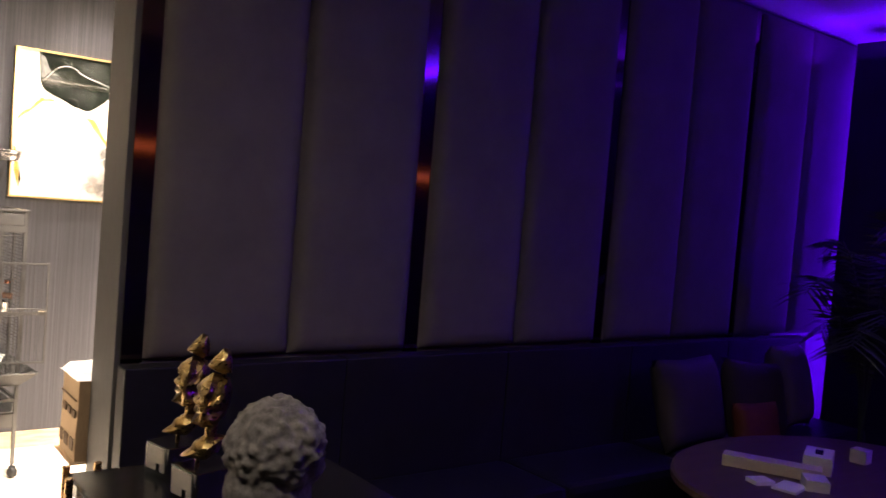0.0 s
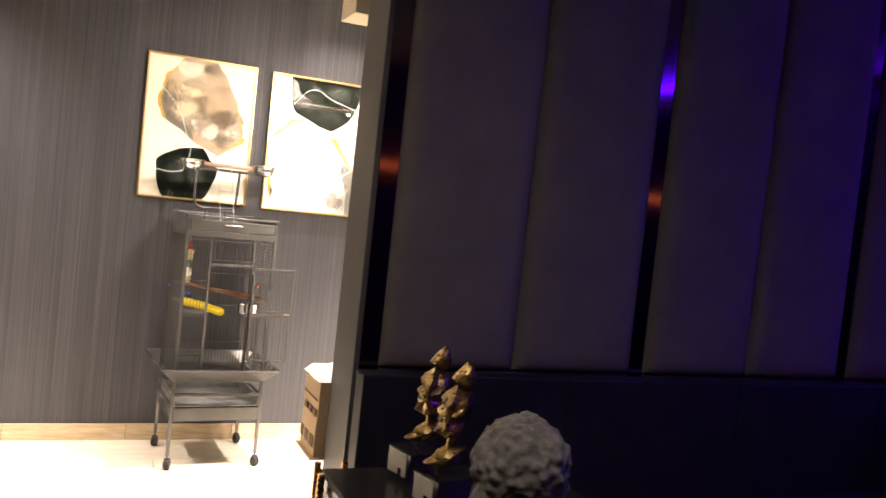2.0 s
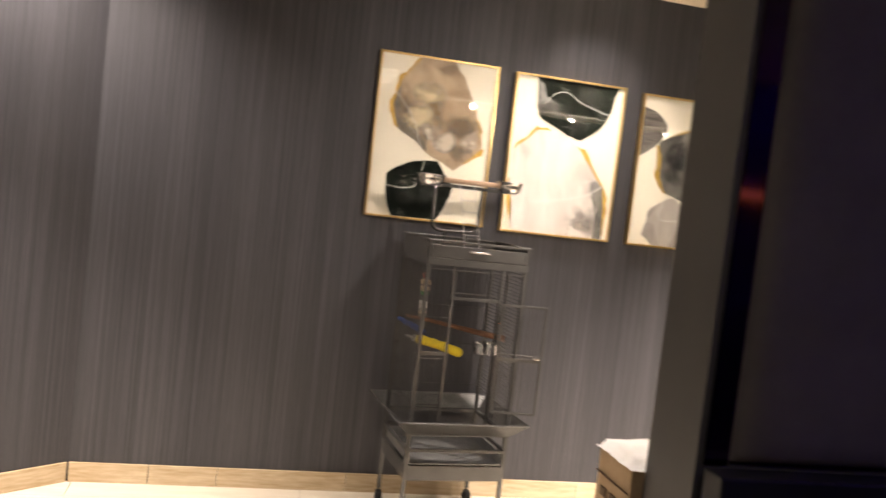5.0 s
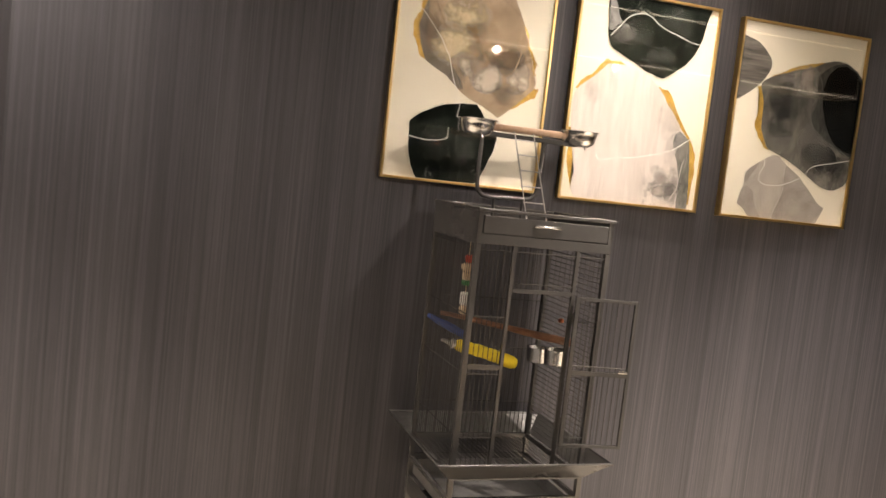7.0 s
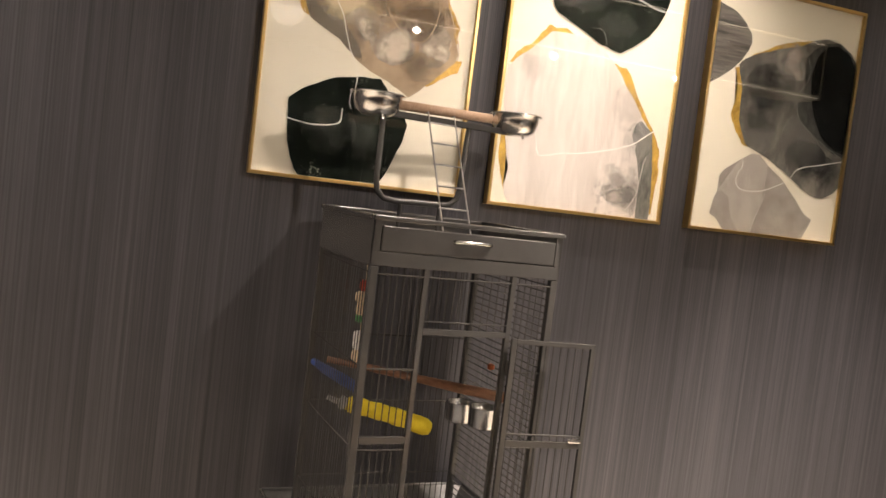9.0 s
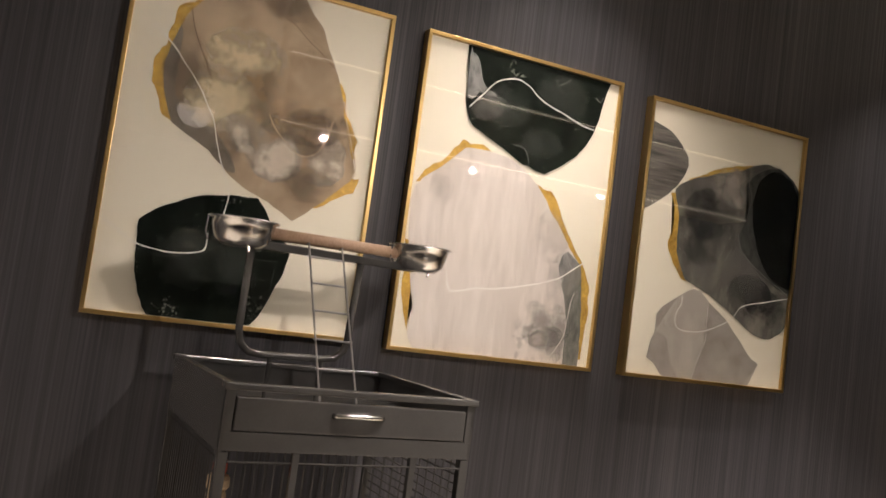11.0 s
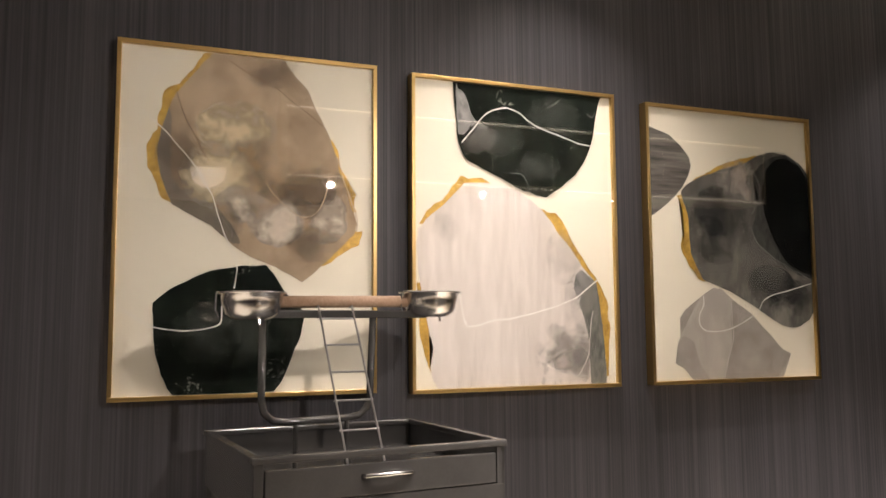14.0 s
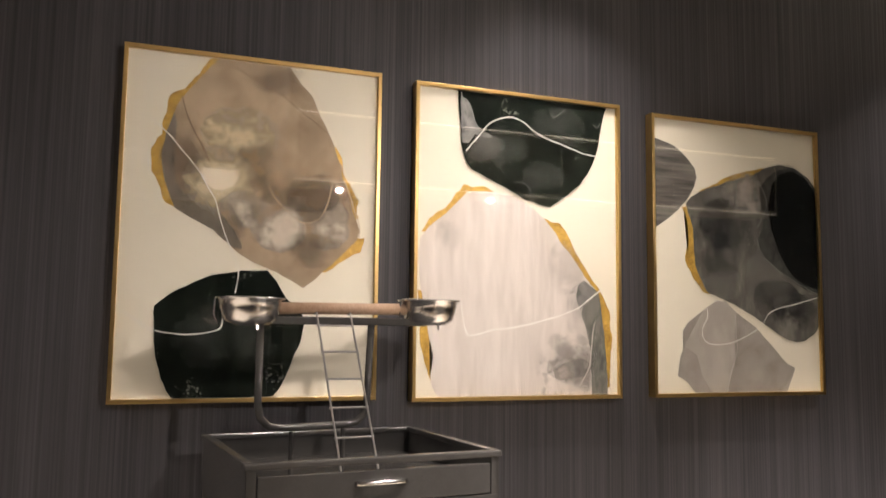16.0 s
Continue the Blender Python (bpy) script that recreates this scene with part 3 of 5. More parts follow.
picture(0.4865, 1.1682, 1.580, 2.493, "gold-framed abstract print of a taupe stone over a black stone", [
    ("gilt_edge", GOLDLEAF, "35.8,0.3 33.2,0.7 30.6,2.0 29.5,3.9 26.3,6.9 23.8,9.7 22.5,11.2 18.8,12.5 16.9,13.5 16.3,15.2 16.3,17.4 15.0,21.9 15.0,24.5 13.2,26.4 11.5,29.1 11.5,31.3 12.0,33.9 11.8,35.6 13.5,37.7 14.9,40.3 16.0,42.5 17.2,44.4 20.2,45.6 21.3,43.6 19.5,36.6 18.4,29.6 19.4,21.6 22.2,15.2 26.1,10.5 31.8,4.7 35.8,2.5"),
    ("gilt_edge", GOLDLEAF, "75.2,26.5 81.6,24.3 83.8,27.0 84.4,30.3 87.0,34.9 90.2,38.8 91.5,40.5 90.5,43.6 91.8,45.7 84.1,46.4 79.0,40.9 76.5,33.5"),
    ("gilt_edge", GOLDLEAF, "86.6,50.1 91.8,51.7 94.4,51.1 93.9,53.3 92.5,55.7 89.2,56.9 87.8,57.8 82.7,60.3 78.2,62.6 73.8,60.2 78.9,54.0"),
    ("stone_shape", TANWASH, "35.8,-0.2 48.2,-0.3 61.0,0.4 63.4,2.7 66.5,5.8 71.5,9.2 73.4,12.9 74.7,15.2 77.8,19.2 80.3,22.9 81.6,25.7 83.3,29.4 84.4,32.7 86.2,36.9 88.0,40.6 89.0,43.4 90.8,46.2 92.1,49.5 91.1,52.4 86.2,56.0 81.4,59.9 77.6,62.3 73.2,65.3 69.8,67.3 65.2,65.3 59.7,63.0 55.4,61.9 51.9,60.8 47.1,59.1 42.4,56.5 38.9,54.3 34.3,51.2 29.7,49.6 25.2,47.9 23.5,47.3 20.9,45.9 18.7,42.8 17.1,38.0 15.8,33.7 15.6,29.3 16.4,26.0 17.9,21.7 19.1,18.1 21.2,14.1 24.4,11.1 28.4,6.9 33.5,2.3"),
    ("wash", UMBERWASH, "20.5,45.6 18.5,41.8 24.0,41.8 31.4,42.0 35.4,45.0 38.9,47.6 42.4,51.1 45.3,54.6 45.9,56.4 43.0,56.4 40.1,54.9 34.3,51.2 29.2,49.4 24.1,47.5"),
    ("wash", SHADEWASH, "16.2,37.6 15.1,33.3 15.1,28.9 15.9,25.3 17.4,21.7 18.8,18.1 20.0,21.6 19.5,26.0 18.4,29.6 19.0,34.0 20.7,38.3 24.0,41.8 18.5,41.8"),
    ("veil", BROWNVEIL, blob(23, 34, 7, 10)),
    ("veil", BROWNVEIL, blob(45, 50, 7, 5)),
    ("veil", CREAMVEIL, blob(44, 24, 12, 7)),
    ("veil", CREAMVEIL, blob(39, 37, 12, 8)),
    ("veil", WHITEVEIL, blob(46, 45, 7, 4)),
    ("veil", WHITEVEIL, blob(60, 48, 9, 7)),
    ("veil", WHITEVEIL, blob(78, 48, 8, 6)),
    ("veil", OCHREVEIL, blob(68, 38, 15, 5)),
    ("veil", BROWNVEIL, blob(57, 5, 9, 4)),
    ("veil", BROWNVEIL, blob(76, 41, 12, 6)),
    ("veil", BROWNVEIL, blob(73, 56, 10, 4)),
    ("veil", OCHREVEIL, blob(51, 33, 7, 7)),
    ("stone_shape", INKWASH, "14.8,73.4 20.1,69.9 25.1,67.9 29.3,66.2 35.3,64.2 44.9,63.0 55.6,62.4 59.2,65.4 63.3,70.2 68.4,73.7 70.9,76.8 69.8,82.0 66.5,88.1 63.8,93.5 59.7,98.5 52.0,98.5 41.5,99.0 31.2,99.0 22.8,99.0 20.3,96.8 18.2,92.9 16.1,87.7 15.3,83.1 15.5,79.3 14.6,75.4"),
    ("veil", INKVEIL, blob(34, 82, 10, 7)),
    ("veil", INKVEIL, blob(50, 84, 8, 6)),
], [
    ("painted_line", THREAD, 0.0036, "9.5,20.0 15.0,23.6 19.5,26.9 24.5,31.1 29.7,36.2 34.8,42.7 37.7,49.4 40.1,54.7 43.0,58.7 44.8,63.2 44.2,67.2 43.6,69.4"),
    ("painted_line", THREAD, 0.0036, "3.1,74.7 9.5,77.9 15.3,80.1 22.7,81.1 28.6,81.1 34.5,80.5 38.4,79.5 39.4,77.6 39.5,74.2"),
    ("painted_line", VEIN, 0.0036, "21.1,13.5 23.9,19.6 27.9,25.6 32.5,32.1"),
    ("painted_line", VEIN, 0.0026, "41.1,3.5 47.0,5.8 54.2,8.5 60.3,10.9 67.7,15.1 77.8,20.2"),
    ("painted_line", VEIN, 0.0022, "67.0,57.5 70.1,59.7 73.2,61.6"),
    ("painted_line", PINKLINE, 0.0036, "55.4,38.0 59.1,42.5 64.0,45.5 69.5,48.2 75.2,46.6 78.3,42.3 80.3,36.1"),
    ("painted_line", PINKLINE, 0.0034, "83.5,29.4 85.7,35.0 88.6,41.1 91.8,48.1 91.5,51.9"),
])
picture(1.2706, 1.9453, 1.573, 2.485, "gold-framed abstract print of a black stone over a pale stone", [
    ("gilt_edge", GOLDLEAF, "23.0,31.5 21.4,33.2 19.3,34.8 17.1,37.4 14.5,39.7 11.3,41.0 7.1,43.6 3.8,47.9 7.1,47.6 12.3,44.6 18.1,40.7 23.0,37.6 29.4,35.1 37.1,33.7 32.7,32.0 30.6,31.9 26.2,32.6 24.3,31.8"),
    ("gilt_edge", GOLDLEAF, "61.5,40.9 64.9,41.9 69.5,42.5 72.9,45.5 76.8,51.1 74.3,48.4 77.1,52.1 81.6,56.6 85.0,60.3 89.5,64.0 92.3,67.7 94.6,71.5 94.9,77.6 96.1,80.6 95.2,85.1 94.5,89.6 94.4,96.4 87.2,97.0 85.4,79.9 81.1,70.1 74.4,64.2 65.5,56.9 59.0,50.4 59.0,48.2"),
    ("gilt_edge", GOLDLEAF, "2.5,65.7 12.8,66.6 14.7,77.8 14.5,91.8 8.8,94.0 7.2,91.0 5.8,87.6 4.5,84.1 3.5,79.9 3.8,76.1 3.0,70.9"),
    ("stone_shape", PALEWASH, "3.5,49.2 7.1,46.0 11.3,43.4 16.6,40.2 20.8,36.8 24.6,34.0 29.4,33.6 36.0,33.6 43.6,34.1 50.3,35.5 55.9,38.1 61.5,41.3 67.1,45.7 70.4,49.4 69.2,48.6 74.2,52.2 79.8,57.7 84.3,62.0 88.9,65.1 90.0,70.0 90.5,75.3 91.9,82.1 93.0,89.6 93.2,97.1 93.5,99.4 73.3,99.0 46.8,99.0 11.8,98.7 9.4,95.9 8.4,92.4 9.7,86.2 7.7,79.9 6.8,77.1 4.5,67.4 3.1,61.8 2.4,54.1"),
    ("wash", GREENGREYWASH, "85.4,63.7 89.2,65.4 90.4,72.3 91.9,79.9 93.0,89.6 93.2,99.4 85.3,99.2 85.0,92.6 85.0,85.1 82.6,77.6 79.9,72.4 81.2,68.6"),
    ("wash", SMOKEWASH, "78.5,62.7 81.4,61.1 84.9,62.9 88.9,65.1 85.3,66.3 81.2,69.4 79.4,70.9 77.2,67.2"),
    ("veil", BLOTVEIL, blob(73, 86, 11, 6)),
    ("veil", BLOTVEIL, blob(77, 93, 7, 5)),
    ("veil", PALEVEIL, blob(73, 92, 5, 3)),
    ("veil", GREYVEIL, blob(15, 49, 5, 4)),
    ("veil", GREYVEIL, blob(72, 57, 7, 7)),
    ("veil", GREYVEIL, blob(81, 72, 7, 8)),
    ("stone_shape", INKWASH, "19.3,-0.1 50.0,-0.1 93.5,-0.2 92.4,3.1 90.8,7.9 89.4,13.6 87.4,19.2 84.2,24.1 79.3,29.0 72.1,33.2 67.4,35.7 64.1,37.2 59.3,36.7 55.4,35.5 52.5,35.8 47.0,33.6 41.5,31.6 36.0,29.9 30.6,28.3 25.8,26.7 23.7,24.6 22.1,21.4 21.1,18.5 21.0,14.0 20.2,9.6"),
    ("veil", INKVEIL, blob(69, 10, 11, 6)),
    ("veil", INKVEIL, blob(41, 18, 10, 5)),
    ("veil", INKVEIL, blob(60, 27, 9, 4)),
    ("wash", SMOKEWASH, "20.9,0.9 21.9,3.9 24.0,4.5 26.1,7.7 27.7,11.7 30.4,13.8 35.8,15.5 31.9,16.3 27.6,15.2 24.3,18.3 21.7,18.4 21.2,13.2 20.5,5.8"),
    ("veil", GREYVEIL, blob(31, 19, 7, 4)),
], [
    ("painted_line", THREAD, 0.0038, "23.4,20.9 26.5,18.1 29.8,15.3 32.6,12.5 35.9,10.4 40.9,8.8 45.9,8.3 50.9,9.4 55.4,11.8 61.1,13.9 68.0,15.3 74.9,16.9 82.0,18.3 88.0,18.6"),
    ("painted_line", CREAMLINE, 0.0040, "88.6,18.8 92.8,19.7 97.0,20.9"),
    ("painted_line", THREAD, 0.0055, "23.4,77.1 25.5,79.6 30.2,79.2 36.5,77.9 47.3,77.0 58.3,75.1 69.6,72.8 77.7,70.5 83.5,67.5 90.7,63.6"),
    ("painted_line", THREAD, 0.0030, "21.5,68.6 22.5,72.8 23.6,77.2"),
    ("painted_line", SPECK, 0.0030, "20.9,3.6 23.7,4.3 26.1,8.1 27.9,11.9 30.9,14.0 35.2,15.3"),
    ("painted_line", SPECK, 0.0018, "36.9,16.0 40.2,16.6 41.2,18.4 39.0,20.0"),
    ("painted_line", SPECK, 0.0018, "46.0,29.8 51.6,29.9 54.3,32.5 55.4,35.1"),
    ("painted_line", SPECK, 0.0022, "64.2,5.0 65.3,6.9 67.7,6.0 71.8,3.7"),
    ("painted_line", SPECK, 0.0020, "86.0,7.5 88.3,8.7 90.2,6.8"),
    ("painted_line", PALELINE, 0.0030, "67.9,53.1 67.6,55.4 68.9,58.7"),
    ("painted_line", PALELINE, 0.0032, "86.8,74.6 85.2,79.1 84.0,88.1 80.3,94.0 75.0,98.5"),
])
picture(2.062, 2.7397, 1.573, 2.473, "gold-framed abstract print of layered slate and grey stones", [
    ("stone_shape", STRATAWASH, "1.2,8.5 7.7,9.3 14.2,10.9 20.6,14.4 25.3,18.4 26.4,21.5 24.8,25.2 21.1,29.5 16.7,33.2 8.9,37.9 0.5,41.7 1.5,26.8"),
    ("stone_shape", SILVERWASH, "37.0,65.9 42.1,66.5 47.9,70.2 58.9,75.2 69.1,82.3 77.7,88.5 82.7,90.2 80.9,93.4 76.7,99.7 51.6,99.8 24.2,99.2 17.9,94.3 13.8,92.7 15.2,86.1 18.0,82.1 16.7,76.9 20.2,73.9 29.0,69.4"),
    ("wash", BLOTWASH, "47.9,70.2 58.9,75.2 69.1,82.3 77.7,88.5 82.7,90.8 80.0,93.4 73.1,99.6 41.1,99.6 43.5,92.1 47.6,83.9 46.5,76.5"),
    ("wash", BLOTWASH, "29.0,69.4 20.2,73.9 16.7,76.9 18.0,82.1 26.3,72.0"),
    ("wash", BLOTWASH, "15.2,86.1 13.8,92.7 17.9,94.3 24.2,99.0 34.3,99.4 27.9,93.7 24.4,85.3 18.7,83.1"),
    ("gilt_edge", GOLDLEAF, "27.2,26.7 34.2,24.5 38.7,22.3 45.9,19.9 53.0,18.4 62.1,16.3 66.7,15.8 68.7,24.2 54.0,27.8 39.9,29.1 29.5,30.4"),
    ("gilt_edge", GOLDLEAF, "17.2,32.9 27.7,31.4 32.0,41.8 32.8,53.3 35.6,61.7 31.7,63.8 27.8,62.7 23.2,57.5 19.3,53.5 18.4,50.2 20.7,46.1 21.1,40.9 19.0,35.7"),
    ("stone_shape", SLATEWASH, "19.6,31.6 23.2,28.6 29.3,26.4 35.1,24.7 45.7,21.8 58.3,19.4 65.7,16.4 75.0,14.0 84.3,14.5 93.4,17.6 97.8,20.8 100.7,24.6 100.7,41.3 100.5,53.4 100.7,66.7 100.5,72.7 95.5,77.6 89.6,80.1 83.9,80.8 76.7,79.3 69.6,76.5 59.2,72.0 52.4,69.3 43.8,66.5 35.4,64.3 31.0,63.2 27.0,58.0 24.3,53.3 23.8,47.1 23.4,39.8 21.0,35.2"),
    ("veil", PALEVEIL, blob(55, 26, 11, 6)),
    ("veil", GREYVEIL, blob(45, 29, 12, 6)),
    ("veil", BLACKVEIL, blob(40, 43, 12, 11)),
    ("veil", BLACKVEIL, blob(83, 70, 11, 6)),
    ("veil", BLACKVEIL, blob(72, 65, 11, 6)),
    ("veil", GREYVEIL, blob(68, 57, 11, 9)),
    ("veil", GREYVEIL, blob(39, 60, 10, 5)),
    ("wash", CHARWASH, "63.3,23.3 68.2,19.3 75.8,15.9 84.2,14.8 93.3,17.9 99.0,22.4 100.7,41.3 99.7,62.3 91.3,61.1 81.3,57.8 71.7,52.9 64.7,49.1 60.7,43.7 64.8,38.3 66.2,31.8"),
    ("wash", DEEPINK, "70.7,22.0 76.6,17.3 84.1,15.9 93.3,18.7 100.0,24.6 100.0,41.3 98.9,61.1 91.5,59.4 84.2,57.2 79.0,53.4 74.0,46.9 69.3,38.3 68.2,29.6"),
], [
    ("painted_line", THREAD, 0.0036, "30.2,68.9 30.5,72.1 27.6,76.1 28.2,79.8 32.3,81.4 40.9,81.6 47.9,80.2 55.2,77.8 62.6,74.7 66.5,70.5 72.1,68.5 83.4,66.5 98.7,63.6"),
    ("painted_line", PALELINE, 0.0024, "46.9,71.3 46.8,77.6 47.3,83.9 43.5,92.1 40.8,99.3"),
    ("painted_line", SPECK, 0.0026, "65.7,16.2 75.0,14.2 84.3,14.5 93.3,18.7 98.8,24.6"),
    ("painted_line", SPECK, 0.0020, "60.8,42.7 63.8,49.1 73.4,53.9 84.1,58.3 98.7,62.8"),
    ("painted_line", SPECK, 0.0020, "63.4,22.2 66.9,27.5 65.8,32.9 61.2,38.4"),
])

# ---- bird cage ----
CW, CD, CTOP = 0.271, 0.247, 1.514      # half width, half depth, height of the tray's rim
cage = holder("bird_cage", pose(1.004, 5.325, 0, 0, 0, 5), "charcoal metal play-top bird cage on castors, front door open", "bird cage")
P = 0.010


def bars(x0, y0, z0, x1, y1, z1, count, upright, r=0.0016):
    """A grille between two corners: upright rods side by side, or level rods one above another."""
    bm = bmesh.new()
    for k in range(1, count):
        f = k / count
        if upright:
            x, y = x0 + (x1 - x0) * f, y0 + (y1 - y0) * f
            bm_tube([(x, y, z0), (x, y, z1)], r, 5, bm)
        else:
            z = z0 + (z1 - z0) * f
            bm_tube([(x0, y0, z), (x1, y1, z)], r, 5, bm)
    return bm


for sx in (-1, 1):
    for sy in (-1, 1):
        x, y = sx * (CW - P), sy * (CD - P)
        leg = part("leg", bm_box(x - P, y - P, 0.075, x + P, y + P, CTOP - 0.13, 0.002), STEELPAINT, cage)
        wheel = bm_lathe([(0.0, -0.019), (0.021, -0.019), (0.029, -0.013), (0.031, -0.004), (0.026, 0.0), (0.031, 0.004), (0.029, 0.013), (0.021, 0.019), (0.0, 0.019)], sides=18)
        bmesh.ops.transform(wheel, matrix=pose(x, y - 0.012, 0.0311, 0, 90, 20 * sx), verts=wheel.verts)
        part("castor_wheel", wheel, RUBBER, leg, "black rubber castor wheel")
        fork = bm_box(x - 0.016, y - 0.02, 0.045, x + 0.016, y + 0.008, 0.066, 0.004)
        bm_tube([(x, y, 0.06), (x, y, 0.08)], 0.006, 8, fork)
        part("castor_fork", fork, RUBBER, leg)
BODY0 = 0.535
# top tray with its rim
for name, b in (("tray_rim_front", (-CW - 0.006, -CD - 0.006, CTOP - 0.014, CW + 0.006, -CD + 0.016, CTOP)), ("tray_rim_back", (-CW - 0.006, CD - 0.016, CTOP - 0.014, CW + 0.006, CD + 0.006, CTOP)),
                ("tray_rim_side", (-CW - 0.006, -CD + 0.016, CTOP - 0.014, -CW + 0.016, CD - 0.016, CTOP)), ("tray_rim_side", (CW - 0.016, -CD + 0.016, CTOP - 0.014, CW + 0.006, CD - 0.016, CTOP))):
    part(name, bm_box(*b, 0.004), STEELPAINT, cage)
part("tray_wall", bm_box(-CW, CD - 0.006, CTOP - 0.13, CW, CD, CTOP - 0.014), STEELPAINT, cage)
for sx in (-1, 1):
    part("tray_wall", bm_box(min(sx * CW, sx * (CW - 0.006)), -CD, CTOP - 0.13, max(sx * CW, sx * (CW - 0.006)), CD - 0.006, CTOP - 0.014), STEELPAINT, cage)
part("tray_floor", bm_box(-CW + 0.006, -CD + 0.02, CTOP - 0.068, CW - 0.006, CD - 0.006, CTOP - 0.064), STEELPAINT, cage, "charcoal pull-out tray floor")
part("front_beam", bm_box(-CW + 0.0, -CD, CTOP - 0.128, CW, -CD + 0.018, CTOP - 0.092, 0.002), STEELPAINT, cage)
for sx in (-1, 1):
    a, b = sorted((sx * CW, sx * (CW - 0.018)))
    part("front_cheek", bm_box(a, -CD, CTOP - 0.092, b, -CD + 0.018, CTOP - 0.014, 0.001), STEELPAINT, cage)
drawer = part("drawer", bm_box(-CW + 0.021, -CD - 0.002, CTOP - 0.089, CW - 0.021, -CD + 0.012, CTOP - 0.026, 0.003), STEELPAINT, cage, "charcoal tray drawer front")
pull = bm_tube([(-0.053, -CD - 0.001, 1.462), (-0.046, -CD - 0.010, 1.464), (-0.02, -CD - 0.016, 1.465), (0.02, -CD - 0.016, 1.465), (0.046, -CD - 0.010, 1.464), (0.053, -CD - 0.001, 1.462)], [0.0065, 0.005, 0.0045, 0.0045, 0.005, 0.0065], 10)
part("handle", pull, CHROME, drawer, "chrome bow handle", True)

Z1 = CTOP - 0.128
P2, P3 = -0.118, 0.137       # uprights beside the door's opening
for x in (P2, P3):
    part("front_upright", bm_box(x - 0.007, -CD, BODY0, x + 0.007, -CD + 0.014, Z1, 0.0015), STEELPAINT, cage)
part("door_lintel", bm_box(P2 + 0.007, -CD, 1.218, P3 - 0.007, -CD + 0.014, 1.234, 0.0015), STEELPAINT, cage)
part("front_crossbar", bm_box(-CW + 0.02, -CD, 0.932, P2 - 0.007, -CD + 0.012, 0.950, 0.0015), STEELPAINT, cage)
g = bars(-CW + 0.02, -CD + 0.006, BODY0, P2, -CD + 0.006, Z1, 7, True)
for z in (Z1 - 0.02, 1.125, 0.915, 0.68):
    bm_tube([(-CW + 0.02, -CD + 0.003, z), (P2, -CD + 0.003, z)], 0.0022, 6, g)
part("front_grille", g, STEELPAINT, cage)
g = bars(P2, -CD + 0.006, 1.234, P3, -CD + 0.006, Z1, 12, True)
for z in (Z1 - 0.02, 1.252):
    bm_tube([(P2, -CD + 0.003, z), (P3, -CD + 0.003, z)], 0.0022, 6, g)
part("front_grille", g, STEELPAINT, cage)
g = bars(P3, -CD + 0.006, BODY0, CW - 0.02, -CD + 0.006, Z1, 6, True)
for z in (Z1 - 0.02, 1.125, 0.915, 0.68):
    bm_tube([(P3, -CD + 0.003, z), (CW - 0.02, -CD + 0.003, z)], 0.0022, 6, g)
part("front_grille", g, STEELPAINT, cage)
part("side_grille", bars(CW - 0.008, -CD + 0.02, BODY0, CW - 0.008, CD - 0.02, Z1, 44, False, 0.0019), STEELPAINT, cage)
g = bars(-CW + 0.008, -CD + 0.02, BODY0, -CW + 0.008, CD - 0.02, Z1, 22, True)
for z in (Z1 - 0.02, 1.125, 0.915, 0.68):
    bm_tube([(-CW + 0.010, -CD + 0.02, z), (-CW + 0.010, CD - 0.02, z)], 0.0022, 6, g)
part("side_grille", g, STEELPAINT, cage)
g = bars(-CW + 0.02, CD - 0.008, BODY0, CW - 0.02, CD - 0.008, Z1, 25, True)
for z in (Z1 - 0.02, 1.125, 0.915, 0.68):
    bm_tube([(-CW + 0.02, CD - 0.010, z), (CW - 0.02, CD - 0.010, z)], 0.0022, 6, g)
part("back_grille", g, STEELPAINT, cage)
part("side_upright", bm_box(CW - 0.014, -0.02, BODY0, CW - 0.002, -0.006, Z1, 0.0015), STEELPAINT, cage)

# the open door, swung right back on its hinge
door = new("door")
door.parent = cage
door.matrix_basis = pose(P3 + 0.005, -CD - 0.012, 0, 0, 0, -8)
tagged(door, "barred cage door swung wide open")
DW, D0, D1 = 0.245, 0.655, 1.222
for name, b in (("door_stile", (0, -0.012, D0, 0.014, 0, D1)), ("door_stile", (DW - 0.012, -0.012, D0, DW, 0, D1)), ("door_rail", (0.014, -0.012, D1 - 0.013, DW - 0.012, 0, D1)),
                ("door_rail", (0.014, -0.012, D0, DW - 0.012, 0, D0 + 0.012)), ("door_rail", (0.014, -0.012, 0.929, DW - 0.012, 0, 0.947))):
    part(name, bm_box(*b, 0.0015), STEELPAINT, door)
g = bars(0.014, -0.006, D0, DW - 0.012, -0.006, D1, 10, True)
bm_tube([(0.01, -0.008, 0.963), (DW - 0.01, -0.008, 0.963)], 0.003, 6, g)
part("door_bars", g, STEELPAINT, door)
part("latch", bm_box(DW - 0.05, -0.020, 0.947, DW - 0.012, -0.0125, 0.958, 0.003), CHROME, door, "steel slide latch")
for z in (0.74, 1.14):
    part("hinge", bm_tube([(0, 0.002, z - 0.02), (0, 0.002, z + 0.02)], 0.005, 8), STEELPAINT, door)

